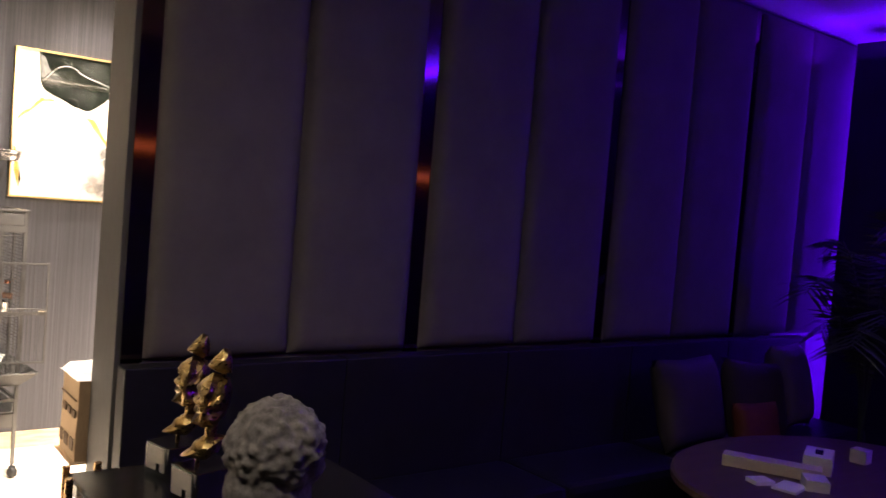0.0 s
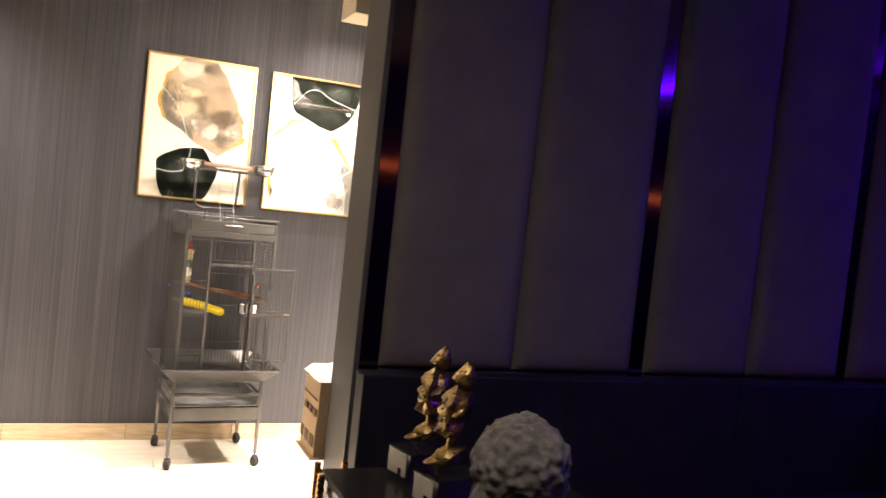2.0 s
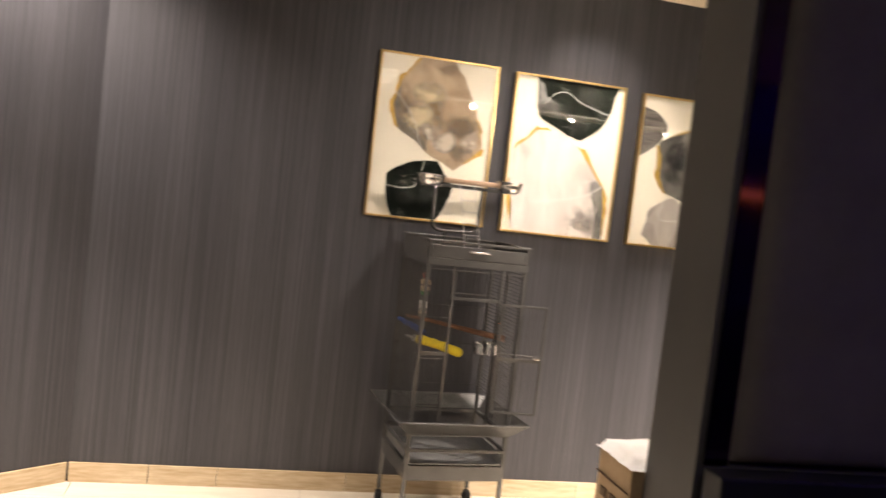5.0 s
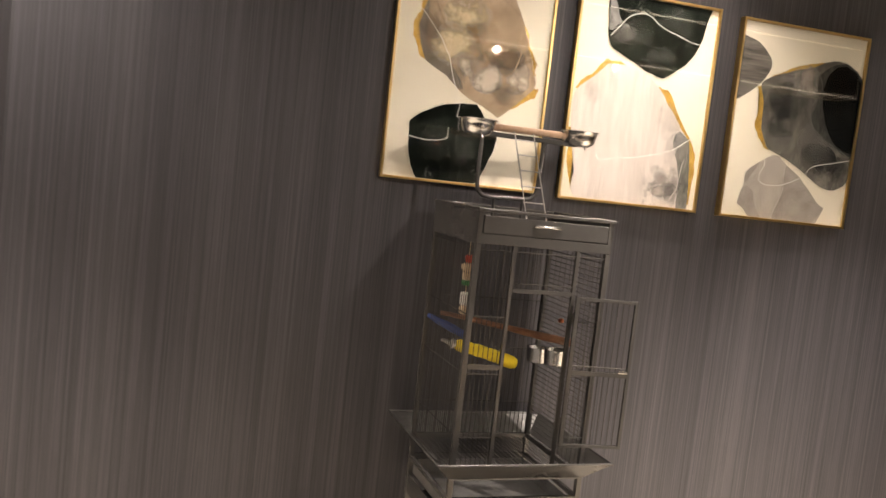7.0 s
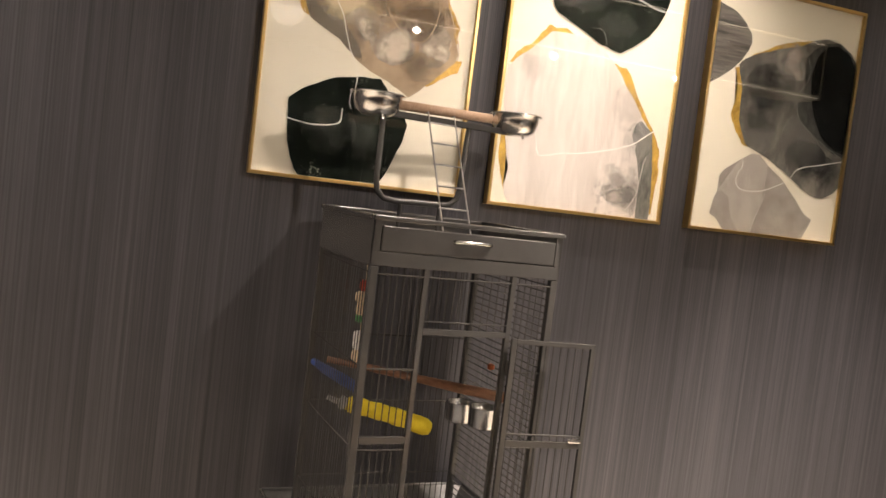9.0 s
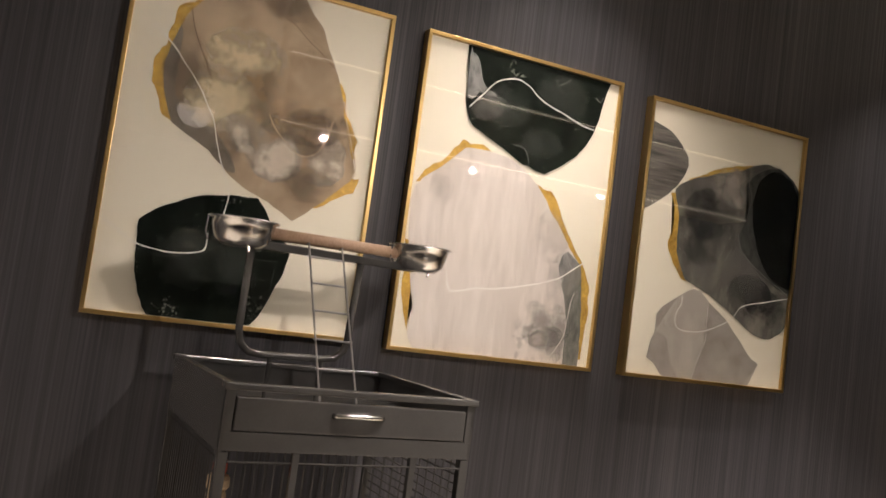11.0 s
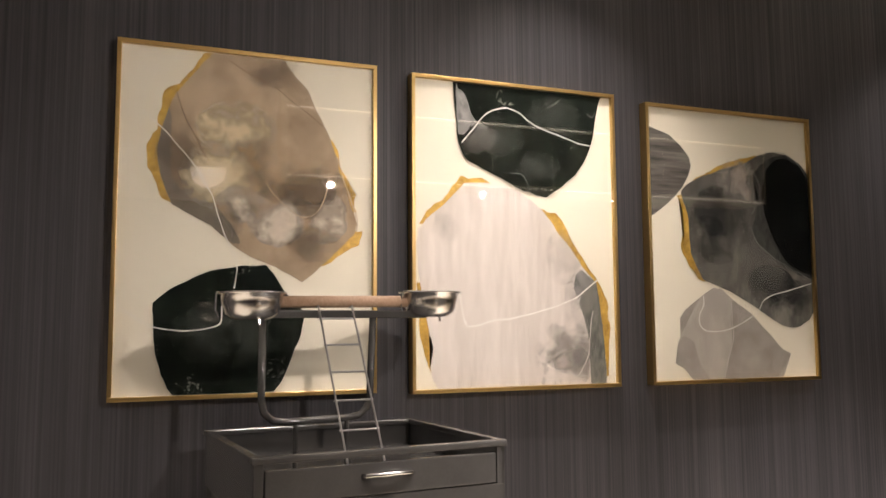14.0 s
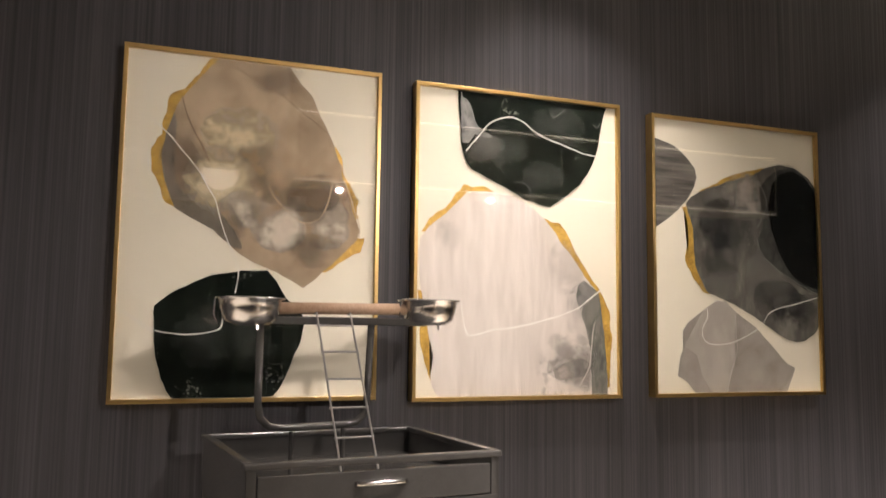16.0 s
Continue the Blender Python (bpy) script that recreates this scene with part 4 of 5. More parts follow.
# flaring seed guards round the base
AZ, AO = 0.604, 0.078
for name, c in (("seed_guard_front", ((-1, -1), (1, -1))), ("seed_guard_side", ((1, -1), (1, 1))), ("seed_guard_back", ((1, 1), (-1, 1))), ("seed_guard_side", ((-1, 1), (-1, -1)))):
    bm = bmesh.new()
    quad = []
    for (sx, sy), top in ((c[0], 0), (c[1], 0), (c[1], 1), (c[0], 1)):
        o = AO if top else 0.003
        quad.append(bm.verts.new((sx * (CW + o), sy * (CD + o), AZ if top else BODY0 - 0.008)))
    bm.faces.new(quad)
    bmesh.ops.solidify(bm, geom=list(bm.faces), thickness=0.002)
    a, b = [(sx * (CW + AO), sy * (CD + AO), AZ) for sx, sy in c]
    bm_tube([a, b], 0.0045, 6, bm)
    part(name, bm, GALV if "back" in name else STEELPAINT, cage, "flared sheet-metal seed guard" if "back" in name else "")
# base: frame, grate, pull-out tray, lower drawer front
for z0, z1 in ((0.520, 0.540), (0.435, 0.452)):
    part("base_rail", bm_box(-CW + 0.02, -CD, z0, CW - 0.02, -CD + 0.016, z1, 0.0015), STEELPAINT, cage)
    part("base_rail", bm_box(-CW + 0.02, CD - 0.016, z0, CW - 0.02, CD, z1, 0.0015), STEELPAINT, cage)
    for sx in (-1, 1):
        a, b = sorted((sx * CW, sx * (CW - 0.016)))
        part("base_rail", bm_box(a, -CD + 0.02, z0, b, CD - 0.02, z1, 0.0015), STEELPAINT, cage)
g = bmesh.new()
for k in range(1, 26):
    x = -CW + 0.02 + (2 * CW - 0.04) * k / 26
    bm_tube([(x, -CD + 0.012, 0.528), (x, CD - 0.012, 0.528)], 0.0016, 5, g)
part("floor_grate", g, STEELPAINT, cage)
tray = bm_box(-CW + 0.022, -CD + 0.006, 0.372, CW - 0.022, CD - 0.02, 0.376)
for b in ((-CW + 0.022, -CD + 0.006, 0.376, -CW + 0.026, CD - 0.02, 0.43), (CW - 0.026, -CD + 0.006, 0.376, CW - 0.022, CD - 0.02, 0.43), (-CW + 0.026, CD - 0.024, 0.376, CW - 0.026, CD - 0.02, 0.43)):
    bm_box(*b, 0.0, tray)
part("litter_tray", tray, GALV, cage, "worn metal litter tray")
part("lower_panel", bm_box(-CW + 0.02, -CD, 0.288, CW - 0.02, -CD + 0.012, 0.366, 0.002), STEELPAINT, cage, "charcoal lower drawer front")
for sx in (-1, 1):
    a, b = sorted((sx * (CW - 0.004), sx * (CW - 0.010)))
    part("lower_side", bm_box(a, -CD + 0.02, 0.288, b, CD - 0.02, 0.366, 0.001), STEELPAINT, cage)
part("lower_shelf", bm_box(-CW + 0.02, -CD + 0.013, 0.288, CW - 0.02, CD - 0.01, 0.292), STEELPAINT, cage)

# play stand on top
YS = 0.0
stand = part("play_stand", bm_tube([(-0.198, YS, 1.79), (-0.198, YS, 1.60), (-0.192, YS, 1.572), (-0.172, YS, 1.553), (-0.14, YS, 1.549), (0.0, YS, 1.552), (0.03, YS, 1.556), (0.050, YS, 1.575), (0.056, YS, 1.60), (0.064, YS, 1.79)], 0.0085, 10, None, False, 1.0), STEELPAINT, cage, "bent charcoal tube stand", True)
stand_foot = bm_tube([(-0.12, YS, 1.549), (-0.12, YS, 1.448)], 0.006, 8)
part("stand_foot", stand_foot, STEELPAINT, stand)
part("stand_foot", bm_tube([(0.0, YS, 1.552), (0.0, YS, 1.448)], 0.006, 8), STEELPAINT, stand)
part("stand_bar", bm_box(-0.235, YS - 0.012, 1.779, 0.20, YS + 0.012, 1.797, 0.003), STEELPAINT, stand)
part("dowel_perch", bm_tube([(-0.16, YS, 1.815), (0.155, YS, 1.819)], 0.0135, 16), DOWEL, stand, "pale beech dowel perch", True)


def bowl(x, y, z, r):
    h = new("steel_bowl")
    h.parent = cage
    h.location = (x, y, z)
    tagged(h, "shiny stainless steel hook-on bowl")
    prof = [(0.0, -0.058), (r * 0.55, -0.057), (r * 0.78, -0.045), (r * 0.88, -0.02), (r * 0.92, -0.002), (r * 1.03, 0.0), (r * 1.03, 0.003), (r * 0.90, 0.002), (r * 0.86, -0.02), (r * 0.74, -0.042), (r * 0.5, -0.053), (0.0, -0.054)]
    part("bowl_body", bm_lathe(prof, sides=36), CHROME, h, "", True)
    part("wire_hook", bm_tube([(-r * 0.6, r * 0.85, 0.006), (-r * 0.3, r * 0.98, 0.008), (r * 0.5, r * 0.9, 0.008)], 0.0022, 6), CHROME, h)
    part("wire_clip", bm_tube([(-r * 1.05, -0.01, 0.0), (-r * 1.08, -0.01, -0.035), (-r * 0.98, -0.01, -0.052)], 0.0022, 6), CHROME, h)
    part("screw_end", bm_tube([(r * 0.1, -r * 0.5, -0.05), (r * 0.1, -r * 0.55, -0.068)], 0.0035, 6), CHROME, h)


bowl(-0.222, YS, 1.833, 0.075)
bowl(0.212, YS, 1.839, 0.075)
lad = new("ladder")
lad.parent = cage
tagged(lad, "thin steel wire ladder leaning on the stand")
T, B_ = (-0.036, YS - 0.016, 1.803), (-0.036, YS - 0.235, 1.462)
for sx in (-0.040, 0.040):
    part("ladder_rail", bm_tube([(T[0] + sx, T[1] + 0.012, T[2] + 0.0), (T[0] + sx, T[1] - 0.004, T[2] + 0.004), (B_[0] + sx, B_[1], B_[2])], 0.0022, 6), WIRE, lad)
for k in range(5):
    f = 0.075 + 0.170 * k
    y, z = T[1] + (B_[1] - T[1]) * f, T[2] + (B_[2] - T[2]) * f
    part("rung", bm_tube([(T[0] - 0.044, y, z), (T[0] + 0.044, y, z)], 0.0022, 6), WIRE, lad)

# inside the cage
part("wooden_perch", bm_tube([(-0.262, 0.062, 1.080), (-0.15, 0.035, 1.066), (0.0, 0.0, 1.044), (0.12, -0.03, 1.026), (0.262, -0.058, 1.006)], [0.009, 0.010, 0.0115, 0.015, 0.017], 10), BROWNWOOD, cage, "brown branch perch", True)
rope = new("grit_perch")
rope.parent = cage
tagged(rope, "blue and yellow tapered grit perch")
a, b = Vector((-0.235, 0.0, 0.974)), Vector((0.035, -0.05, 0.910))


def along(f):
    return tuple(a + (b - a) * f + Vector((0, 0, 0.006 * math.sin(math.pi * f))))


part("blue_end", bm_tube([(-0.262, 0.20, 1.043), (-0.235, 0.14, 1.030), (-0.20, 0.085, 1.016), (-0.165, 0.03, 1.0)], [0.010, 0.0145, 0.017, 0.015], 12), NAVY, rope, "blue end", True)
part("clamp_ring", bm_tube([(-0.265, 0.01, 0.985), along(0.0), along(0.03), along(0.08)], [0.007, 0.008, 0.021, 0.016], 12), GALV, rope, "grey clamp")
part("yellow_end", bm_tube([along(f) for f in (0.08, 0.12, 0.22, 0.32, 0.42, 0.52, 0.62, 0.72, 0.84, 0.93, 0.985, 1.0)], [0.014, 0.023, 0.026, 0.022, 0.025, 0.0225, 0.0255, 0.023, 0.026, 0.025, 0.018, 0.006], 14), YELLOW, rope, "yellow bumpy end", True)
for (x, y, z) in ((0.205, 0.121, 0.945), (0.205, -0.035, 0.972)):
    cup = part("feeding_cup", bm_lathe([(0.0, -0.062), (0.036, -0.062), (0.042, -0.056), (0.045, 0.0), (0.048, 0.002), (0.043, 0.0), (0.040, -0.054), (0.0, -0.056)], (x, y, z), 24), CHROME, cage, "stainless steel feeding cup", True)
toy = new("bead_toy")
toy.parent = cage
tagged(toy, "hanging toy of coloured blocks on a cord")
part("cord", bm_tube([(-0.195, 0, Z1), (-0.193, 0, 1.09)], 0.0015, 5), BEADWOOD, toy)
for z, r, h, m_ in ((1.305, 0.016, 0.030, RED), (1.272, 0.026, 0.030, BEADWOOD), (1.238, 0.022, 0.030, BEADWOOD), (1.212, 0.020, 0.020, GREEN), (1.150, 0.020, 0.050, PALE), (1.106, 0.018, 0.032, BEADWOOD)):
    part("bead", bm_lathe([(0.0, -h / 2), (r * 0.8, -h / 2), (r, -h / 4), (r, h / 4), (r * 0.8, h / 2), (0.0, h / 2)], (-0.194, 0, z), 12), m_, toy)
part("bead_clip", bm_lathe([(0.0, -0.010), (0.011, -0.006), (0.011, 0.006), (0.0, 0.010)], (CW - 0.02, 0.036, 1.078), 10), ORANGE, cage, "orange clip on the bars")

# ---- carton beside the cage ----
stool = holder("side_table", pose(1.55, 3.80, 0), "small dark side table behind the partition end", "table")
part("tabletop", bm_box(-0.17, -0.16, 0.49, 0.25, 0.16, 0.515, 0.004), GLOSSBLACK, stool)
for x, y in ((-0.14, -0.13), (0.22, -0.13), (-0.14, 0.13), (0.22, 0.13)):
    part("leg", bm_box(x - 0.012, y - 0.012, 0, x + 0.012, y + 0.012, 0.49, 0.002), GLOSSBLACK, stool)
carton = holder("carton", pose(1.247, 3.88, 0.517), "brown cardboard carton with printed panels, on a side table", "box")
cb = bm_box(0, -0.265, 0, 0.42, 0, 0.365, 0.005)
bmesh.ops.subdivide_edges(cb, edges=[e for e in cb.edges if e.calc_length() > 0.2], cuts=5, use_grid_fill=True)
for v in cb.verts:
    if v.co.z > 0.02:
        v.co.x += 0.007 * noise.noise(v.co * 7)
        v.co.y += 0.007 * noise.noise(v.co * 6 + Vector((3, 1, 2)))
part("carton_body", cb, CARTON, carton)
part("carton_flap", bm_box(-0.020, -0.285, -0.0005, 0.42, 0.018, 0.008, 0.002), CARTON, carton)
part("tape_seam", bm_box(-0.008, -0.262, 0.262, 0.0, -0.003, 0.265), CARTONPRINT, carton)
for y, z, w, h in ((-0.10, 0.19, 0.05, 0.030), (-0.18, 0.19, 0.05, 0.030), (-0.255, 0.19, 0.05, 0.030), (-0.065, 0.05, 0.045, 0.05), (-0.16, 0.05, 0.06, 0.05), (-0.25, 0.05, 0.06, 0.05)):
    part("printed_bar", bm_box(-0.0075, y, z, 0.0, y + w, z + h), CARTONPRINT, carton)
sheet = bmesh.new()
n = 14
gr = [[sheet.verts.new((-0.012 + 0.444 * i / n, -0.277 + 0.29 * j / n, 0.374 + 0.012 * noise.noise((i * 0.4, j * 0.4, 4.0)) + 0.045 * math.sin(math.pi * i / n) * math.sin(math.pi * j / n) - (0.022 if i in (0, n) or j in (0, n) else 0))) for j in range(n + 1)] for i in range(n + 1)]
for i in range(n):
    for j in range(n):
        sheet.faces.new((gr[i][j], gr[i + 1][j], gr[i + 1][j + 1], gr[i][j + 1]))
bmesh.ops.solidify(sheet, geom=list(sheet.faces), thickness=0.004)
packing = thing("packing_sheet", sheet, FOAM, "crumpled white packing sheet lying on the carton", "packing", smooth=True)
packing.matrix_world = pose(1.247, 3.88, 0.517)

# ---- console with sculptures ----
CT = 0.925
console = holder("console_table", pose(0, 0, 0), "black lacquered console table with brass tube legs", "console table")
part("tabletop", bm_box(0.905, 0.9, CT - 0.045, 1.60, 2.285, CT, 0.008), GLOSSBLACK, console)
for x, y in ((0.89, 2.20), (0.905, 2.30), (0.985, 2.302), (0.89, 1.0), (1.58, 2.302), (1.58, 0.89)):
    part("leg", bm_tube([(x, y, 0.0), (x, y, CT + 0.012)], 0.0105, 12), BRASS, console, "slim brass tube leg")
part("lower_shelf", bm_box(0.93, 0.92, 0.25, 1.58, 2.27, 0.275, 0.004), GLOSSBLACK, console)


def faceted(points, seed, amp, freq, sub=3):
    """A rugged cast lump: stacked balls of given centre and radii, pushed about by noise, in one mesh."""
    bm = bmesh.new()
    for k, (cx, cy, cz, rx, ry, rz, tilt) in enumerate(points):
        r = bmesh.ops.create_icosphere(bm, subdivisions=sub, radius=1.0)
        m = pose(cx, cy, cz, 0, tilt, 0) @ Matrix.Diagonal((rx, ry, rz, 1))
        for v in r["verts"]:
            d = v.co.normalized()
            q = 1 + amp * noise.noise(d * freq + Vector((seed + k * 3.7, seed, k))) + amp * 0.5 * noise.noise(d * freq * 2.6 + Vector((k, seed, 1)))
            v.co = m @ (v.co * q)
    return bm


def slab(bm, outline, depth, seed):
    """A beaten metal piece: an outline swollen to both sides in uneven facets."""
    cx, cz = sum(p[0] for p in outline) / len(outline), sum(p[1] for p in outline) / len(outline)
    fine = []
    for (xa, za), (xb, zb) in zip(outline, outline[1:] + outline[:1]):
        fine += [(xa, za), ((xa + xb) / 2, (za + zb) / 2)]
    n = len(fine)
    rim = [bm.verts.new((x, 0.004 * noise.noise((x * 60, z * 60, seed)), z)) for x, z in fine]
    for side in (-1, 1):
        last = rim
        for r in (0.92, 0.76, 0.52, 0.26):
            row = []
            for x, z in fine:
                px, pz = cx + (x - cx) * r, cz + (z - cz) * r
                k = 1 + 0.34 * noise.noise((px * 45 + seed, pz * 45, side * 2.0))
                row.append(bm.verts.new((px, side * depth * math.sqrt(1 - r * r) * k, pz)))
            for i in range(n):
                bm.faces.new((last[i], last[(i + 1) % n], row[(i + 1) % n], row[i]))
            last = row
        top = bm.verts.new((cx, side * depth * 1.02, cz))
        for i in range(n):
            bm.faces.new((last[i], last[(i + 1) % n], top))


def sculpture(x, y, turn, seed, shift):
    pl = holder("plinth", pose(x + shift, y + 0.01, CT, 0, 0, turn), "square black plinth with a cream plaque, on the console", "plinth", "sculpture plinths")
    part("block", bm_box(-0.055, -0.055, 0, 0.055, 0.055, 0.088, 0.003), GLOSSBLACK, pl)
    part("plaque", bm_box(-0.0575, -0.035, 0.020, -0.0555, 0.045, 0.082), PLAQUE, pl, "cream plaque")
    part("plaque_mark", bm_box(-0.0590, -0.018, 0.012, -0.0580, -0.002, 0.040), GLOSSBLACK, pl)
    s = bmesh.new()
    for depth, text in ((0.030, "-33,28 -10,46 -4,60 26,80 66,76 54,40 26,20 0,22"),
                        (0.014, "18,64 44,70 48,110 20,108"),
                        (0.052, "-14,106 -2,128 -8,136 -4,150 -12,160 6,176 -6,190 4,204 30,224 66,212 74,190 72,152 62,124 40,98 14,94"),
                        (0.026, "14,238 24,252 30,260 50,282 64,276 70,252 70,224 50,220 34,226")):
        slab(s, [tuple(float(c) / 1000 for c in p.split(",")) for p in text.split()], depth, seed)
        seed += 1.7
    bm_tube([(0.006, 0, 0.0), (0.010, 0, 0.05)], 0.005, 8, s)
    bm_tube([(0.050, 0, 0.20), (0.054, 0, 0.235)], 0.007, 8, s)
    ob = thing("abstract_sculpture", s, GILT, "rugged gilt bronze sculpture in stacked broken pieces on a plinth", "sculpture", "pair of gilt sculptures")
    ob.matrix_world = pose(x, y, CT + 0.088, 0, 0, turn - 38) @ Matrix.Diagonal((1.06, 1.15, 1.05, 1))


sculpture(1.140, 2.165, 14, 3.0, 0.008)
sculpture(1.113, 1.950, 14, 3.4, 0.028)
bust = faceted([(0, 0, 0.245, 0.102, 0.100, 0.104, 0), (-0.014, -0.004, 0.14, 0.088, 0.084, 0.155, 0), (-0.01, 0, 0.03, 0.10, 0.085, 0.035, 0)], 8.0, 0.07, 1.6, 5)
for v in bust.verts:
    d = (v.co - Vector((0, 0, 0.225))).normalized()
    near = noise.voronoi(v.co * 46 + noise.noise_vector(v.co * 22) * 0.9)[0]
    lump = 0.019 * (0.5 - near[0]) if v.co.z > 0.185 else 0.004 * noise.noise(v.co * 30)
    v.co = v.co + d * (lump + 0.003 * noise.noise(v.co * 70))
bust_ob = thing("stone_bust", bust, STONEBUST, "rough grey cast stone rounded sculpture on the console", "sculpture", smooth=True)
bust_ob.matrix_world = pose(1.125, 1.545, CT)
fuse = bust_ob.modifiers.new("fuse", "REMESH")
fuse.mode, fuse.voxel_size, fuse.use_smooth_shade = "VOXEL", 0.004, True

# ---- booth seating and table in the dim corner ----
sofa = holder("booth_sofa", pose(0, 0, 0), "long black leather booth sofa along the panelled wall", "sofa")
part("plinth_base", bm_box(1.32, 2.72, 0.0, 6.05, 3.24, 0.12), LEATHER, sofa)
for k in range(5):
    x = 1.30 + k * 0.956
    part("backrest", bm_box(x - 0.008, 3.15, 0.12, x + 0.946, 3.25, 1.006, 0.008), LEATHER, sofa)
    part("seat", bm_box(x, 2.66, 0.12, x + 0.953, 3.148, 0.45, 0.04), LEATHER, sofa)


def pillow(name, w, h, d, m, material, label, group=""):
    bm = bmesh.new()
    n = 12
    for side in (-1, 1):
        g = []
        for i in range(n + 1):
            r = []
            for j in range(n + 1):
                u, v = 2 * i / n - 1, 2 * j / n - 1
                k = max(0.0, (1 - u ** 4) * (1 - v ** 4)) ** 0.5
                pinch = 1 - 0.06 * (1 - abs(u * v))
                r.append(bm.verts.new((u * w / 2 * pinch, side * d / 2 * k, v * h / 2 * pinch + h / 2)))
            g.append(r)
        for i in range(n):
            for j in range(n):
                bm.faces.new((g[i][j], g[i + 1][j], g[i + 1][j + 1], g[i][j + 1]))
    bmesh.ops.remove_doubles(bm, verts=bm.verts, dist=0.0005)
    ob = thing(name, bm, material, label, "cushion", group, smooth=True)
    ob.matrix_world = m


pillow("cushion", 0.62, 0.52, 0.20, pose(4.45, 2.86, 0.452, -16, 0, 4), PILLOW, "large dusky velvet cushion leaning on the booth sofa", "sofa cushions")
pillow("cushion", 0.55, 0.48, 0.18, pose(5.05, 2.84, 0.452, -18, 6, -6), PILLOW, "dusky velvet cushion leaning on the booth sofa", "sofa cushions")
pillow("cushion", 0.36, 0.26, 0.14, pose(4.85, 2.72, 0.452, -12, 0, -10), RUST, "small rust-red cushion on the booth sofa", "sofa cushions")
pillow("cushion", 0.44, 0.55, 0.20, pose(5.62, 2.92, 0.452, -14, 0, 6), FABRIC, "pale rounded cushion propped at the end of the sofa", "sofa cushions")
table = holder("coffee_table", pose(0, 0, 0), "low brown wooden table in front of the sofa", "table")
bmt = bm_lathe([(0.0, 0.555), (0.74, 0.555), (0.76, 0.565), (0.76, 0.592), (0.745, 0.60), (0.0, 0.60)], (0, 0, 0), 48)
bmesh.ops.transform(bmt, matrix=pose(4.30, 1.98, -0.02) @ Matrix.Diagonal((1.20, 0.86, 1, 1)), verts=bmt.verts)
part("tabletop", bmt, TAN, table)
part("pedestal", bm_lathe([(0.30, 0.0), (0.30, 0.02), (0.06, 0.05), (0.05, 0.50), (0.20, 0.555)], (4.25, 2.02, 0), 28), GLOSSBLACK, table, "black pedestal foot", True)
tissue = holder("tissue_box", pose(4.30, 2.06, 0.58, 0, 0, 25), "white cardboard tissue box on the low table", "tissue box")
part("box_body", bm_box(-0.11, -0.065, 0, 0.11, 0.065, 0.085, 0.004), PALE, tissue)
part("slot", bm_box(-0.05, -0.018, 0.085, 0.05, 0.018, 0.0865), GLOSSBLACK, tissue)
book = thing("cream_box", bm_box(-0.22, -0.05, 0, 0.22, 0.05, 0.055, 0.004), CREAM, "long cream gift box on the low table", "box")
book.matrix_world = pose(4.02, 2.14, 0.58, 0, 0, -62)
for x, y, w, d, h, a in ((3.86, 1.95, 0.16, 0.11, 0.012, 10), (3.98, 1.90, 0.13, 0.10, 0.05, 40), (3.80, 2.06, 0.10, 0.08, 0.02, -20), (4.66, 2.03, 0.08, 0.08, 0.07, 5)):
    o = thing("paper_packet", bm_box(-w / 2, -d / 2, 0, w / 2, d / 2, h, 0.003), PALE, "small white paper packet on the low table", "packet", "packets on the table")
    o.matrix_world = pose(x, y, 0.58, 0, 0, a)
chair = holder("lounge_chair", pose(3.35, 1.35, 0, 0, 0, 30), "black leather tub chair at the low table", "chair")
part("seat", bm_box(-0.30, -0.30, 0.10, 0.30, 0.30, 0.42, 0.06), LEATHER, chair)
part("backrest", bm_tube([(0.33 * math.cos(a_), 0.33 * math.sin(a_), 0.46) for a_ in [math.pi * (0.45 + 1.1 * k / 12) for k in range(13)]], 0.09, 12, None, False, 1.3), LEATHER, chair, "", True)
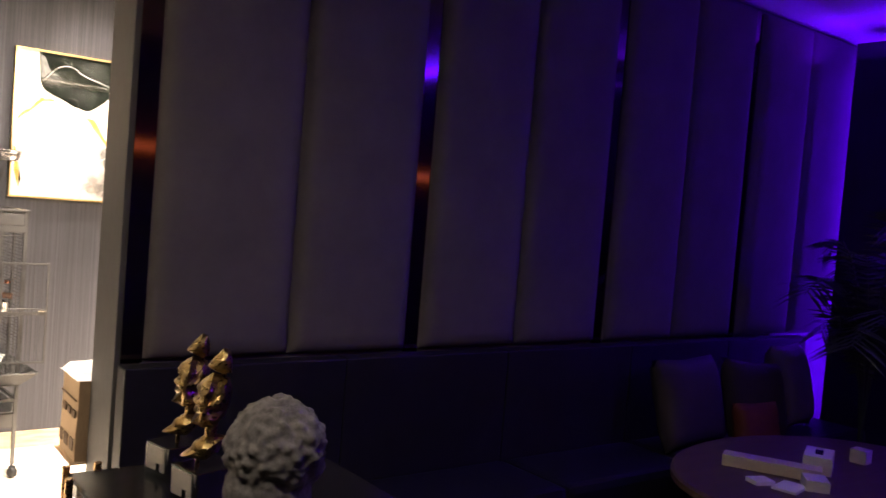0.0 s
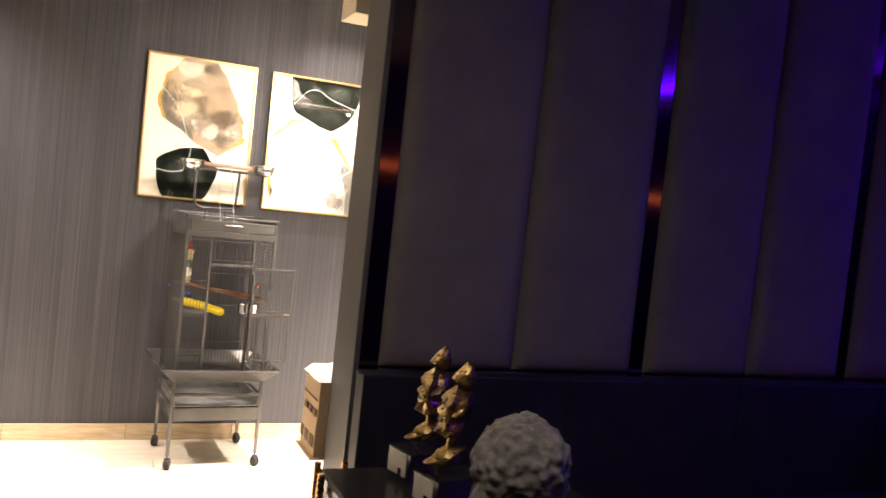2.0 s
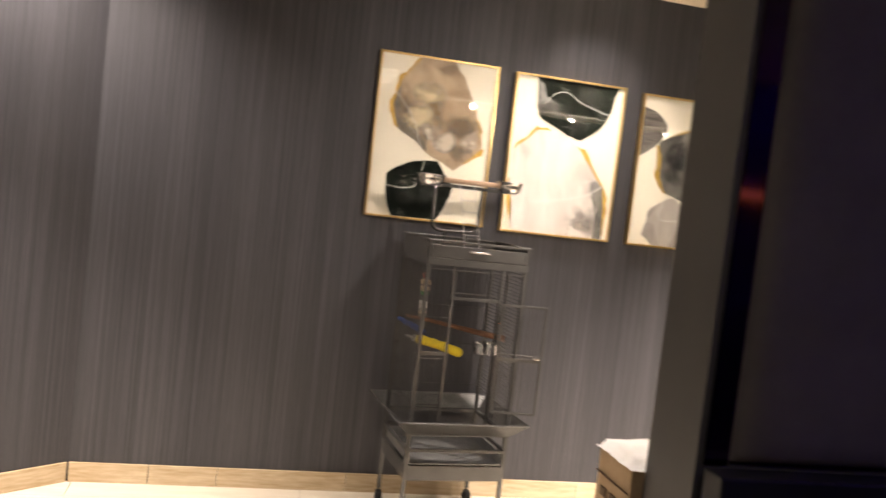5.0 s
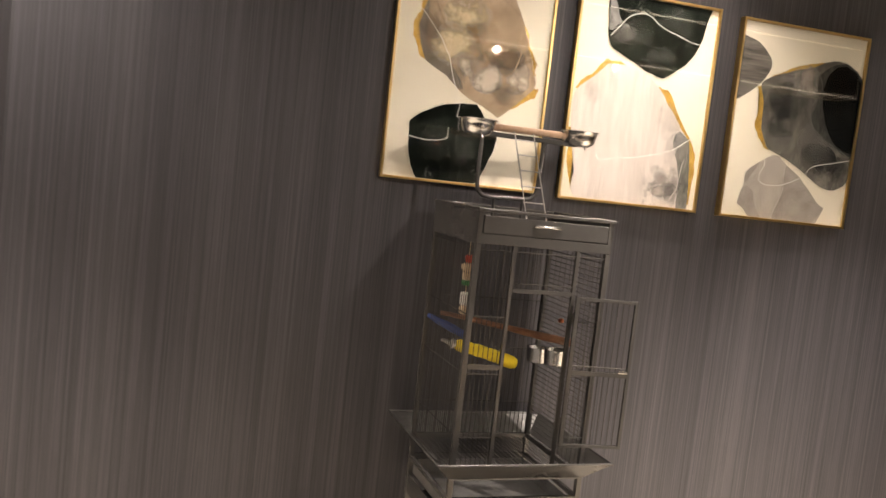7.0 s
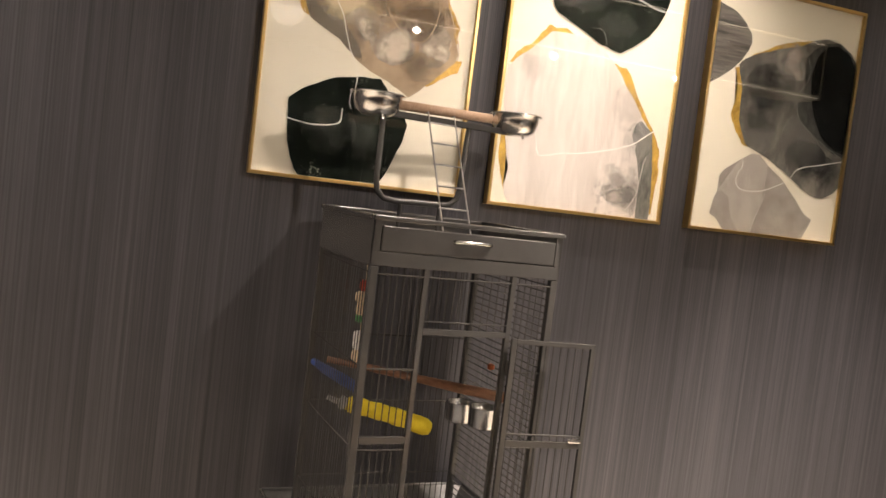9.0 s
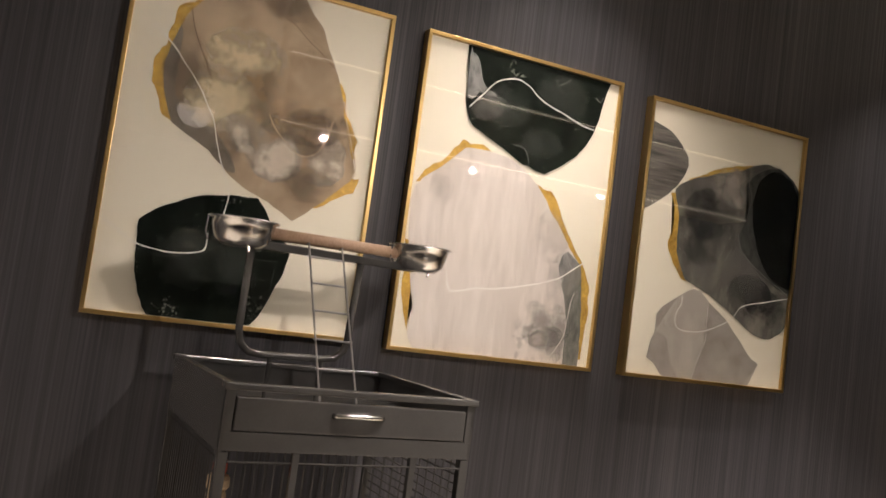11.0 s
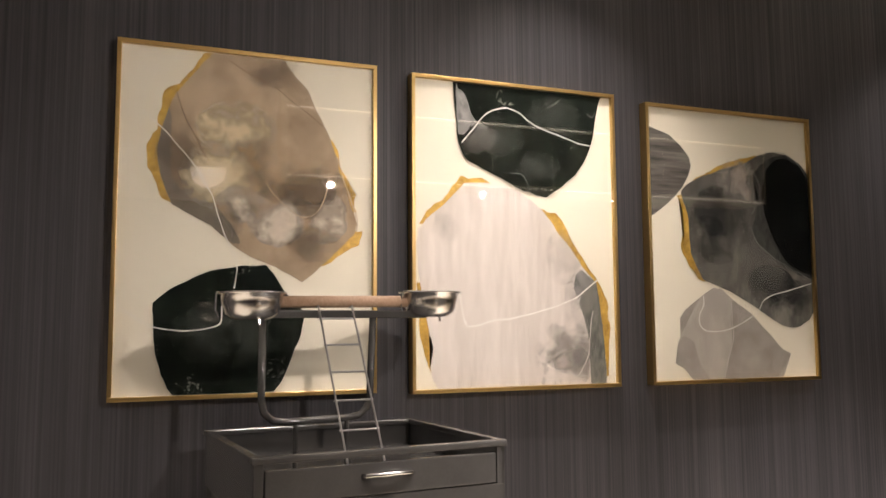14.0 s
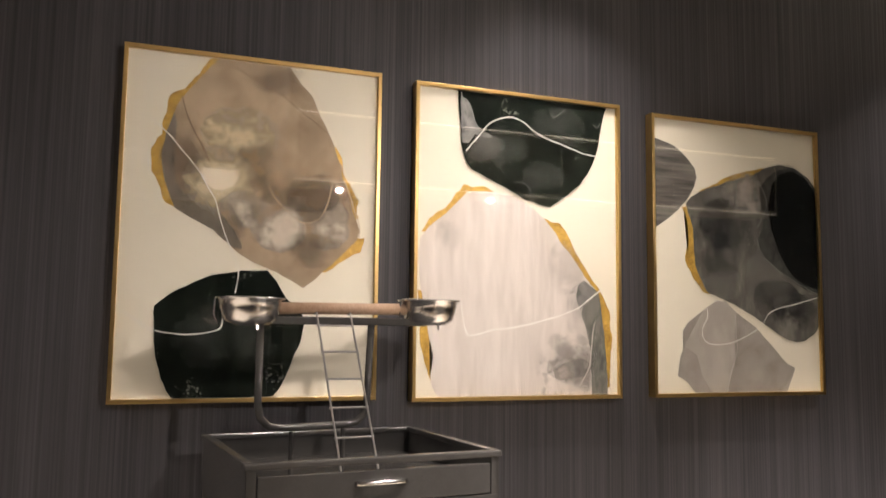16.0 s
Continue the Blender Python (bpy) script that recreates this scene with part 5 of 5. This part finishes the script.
for x, y in ((-0.24, -0.24), (0.24, -0.24), (-0.24, 0.24), (0.24, 0.24)):
    part("leg", bm_tube([(x, y, 0), (x, y, 0.12)], 0.014, 8), GLOSSBLACK, chair)

# palm in the corner
palm = holder("palm_plant", pose(5.42, 2.40, 0), "feathery potted palm in the blue-lit corner", "plant")
part("pot", bm_lathe([(0.0, 0.0), (0.15, 0.0), (0.19, 0.40), (0.20, 0.42), (0.17, 0.42), (0.16, 0.38), (0.0, 0.38)], (0, 0, 0), 24), CLAY, palm, "dark planter", True)
rng = random.Random(5)
for k in range(11):
    az = 2 * math.pi * k / 11 + rng.uniform(-0.2, 0.2)
    reach, top = rng.uniform(0.35, 0.62), rng.uniform(1.4, 2.15)
    spine = []
    for s in range(9):
        f = s / 8
        spine.append(Vector((reach * f ** 1.5 * math.cos(az), 0.55 * reach * f ** 1.5 * math.sin(az), 0.40 + (top - 0.40) * (1 - (1 - f) ** 1.8) - 0.30 * f ** 4)))
    fb = bm_tube(spine, [0.007 - 0.0006 * s for s in range(9)], 5)
    for s in range(24):
        f = 0.35 + 0.65 * s / 24
        i = min(7, int(f * 8))
        p = spine[i].lerp(spine[i + 1], f * 8 - i)
        d = (spine[i + 1] - spine[i]).normalized()
        side = d.cross(Vector((0, 0, 1))).normalized()
        ln = 0.24 * math.sin(math.pi * min(1, 0.25 + 0.8 * (1 - f) + 0.1))
        for sg in (-1, 1):
            tip = p + side * sg * ln + d * ln * 0.5 - Vector((0, 0, 0.05 + 0.04 * rng.random()))
            mid = p.lerp(tip, 0.5) + Vector((0, 0, 0.012))
            w = d * 0.010
            vs = [fb.verts.new(q) for q in (p - w * 0.4, mid - w, tip, mid + w, p + w * 0.4)]
            fb.faces.new(vs)
    part("frond", fb, LEAF, palm)

# ---- floor pieces ----
me_plank = finish("floor_plank", bm_box(0, 0, -0.009, 1.197, 0.197, 0.0, 0.001), PLANK)
for j in range(10):
    y = 3.66 + 0.2 * j
    for i in range(-2, 3):
        x = -0.9 + 1.2 * i + 0.4 * (j % 3)
        o = new("floor_plank", me_plank)
        o.parent, o.location = niche_floor, (x, y, 0)
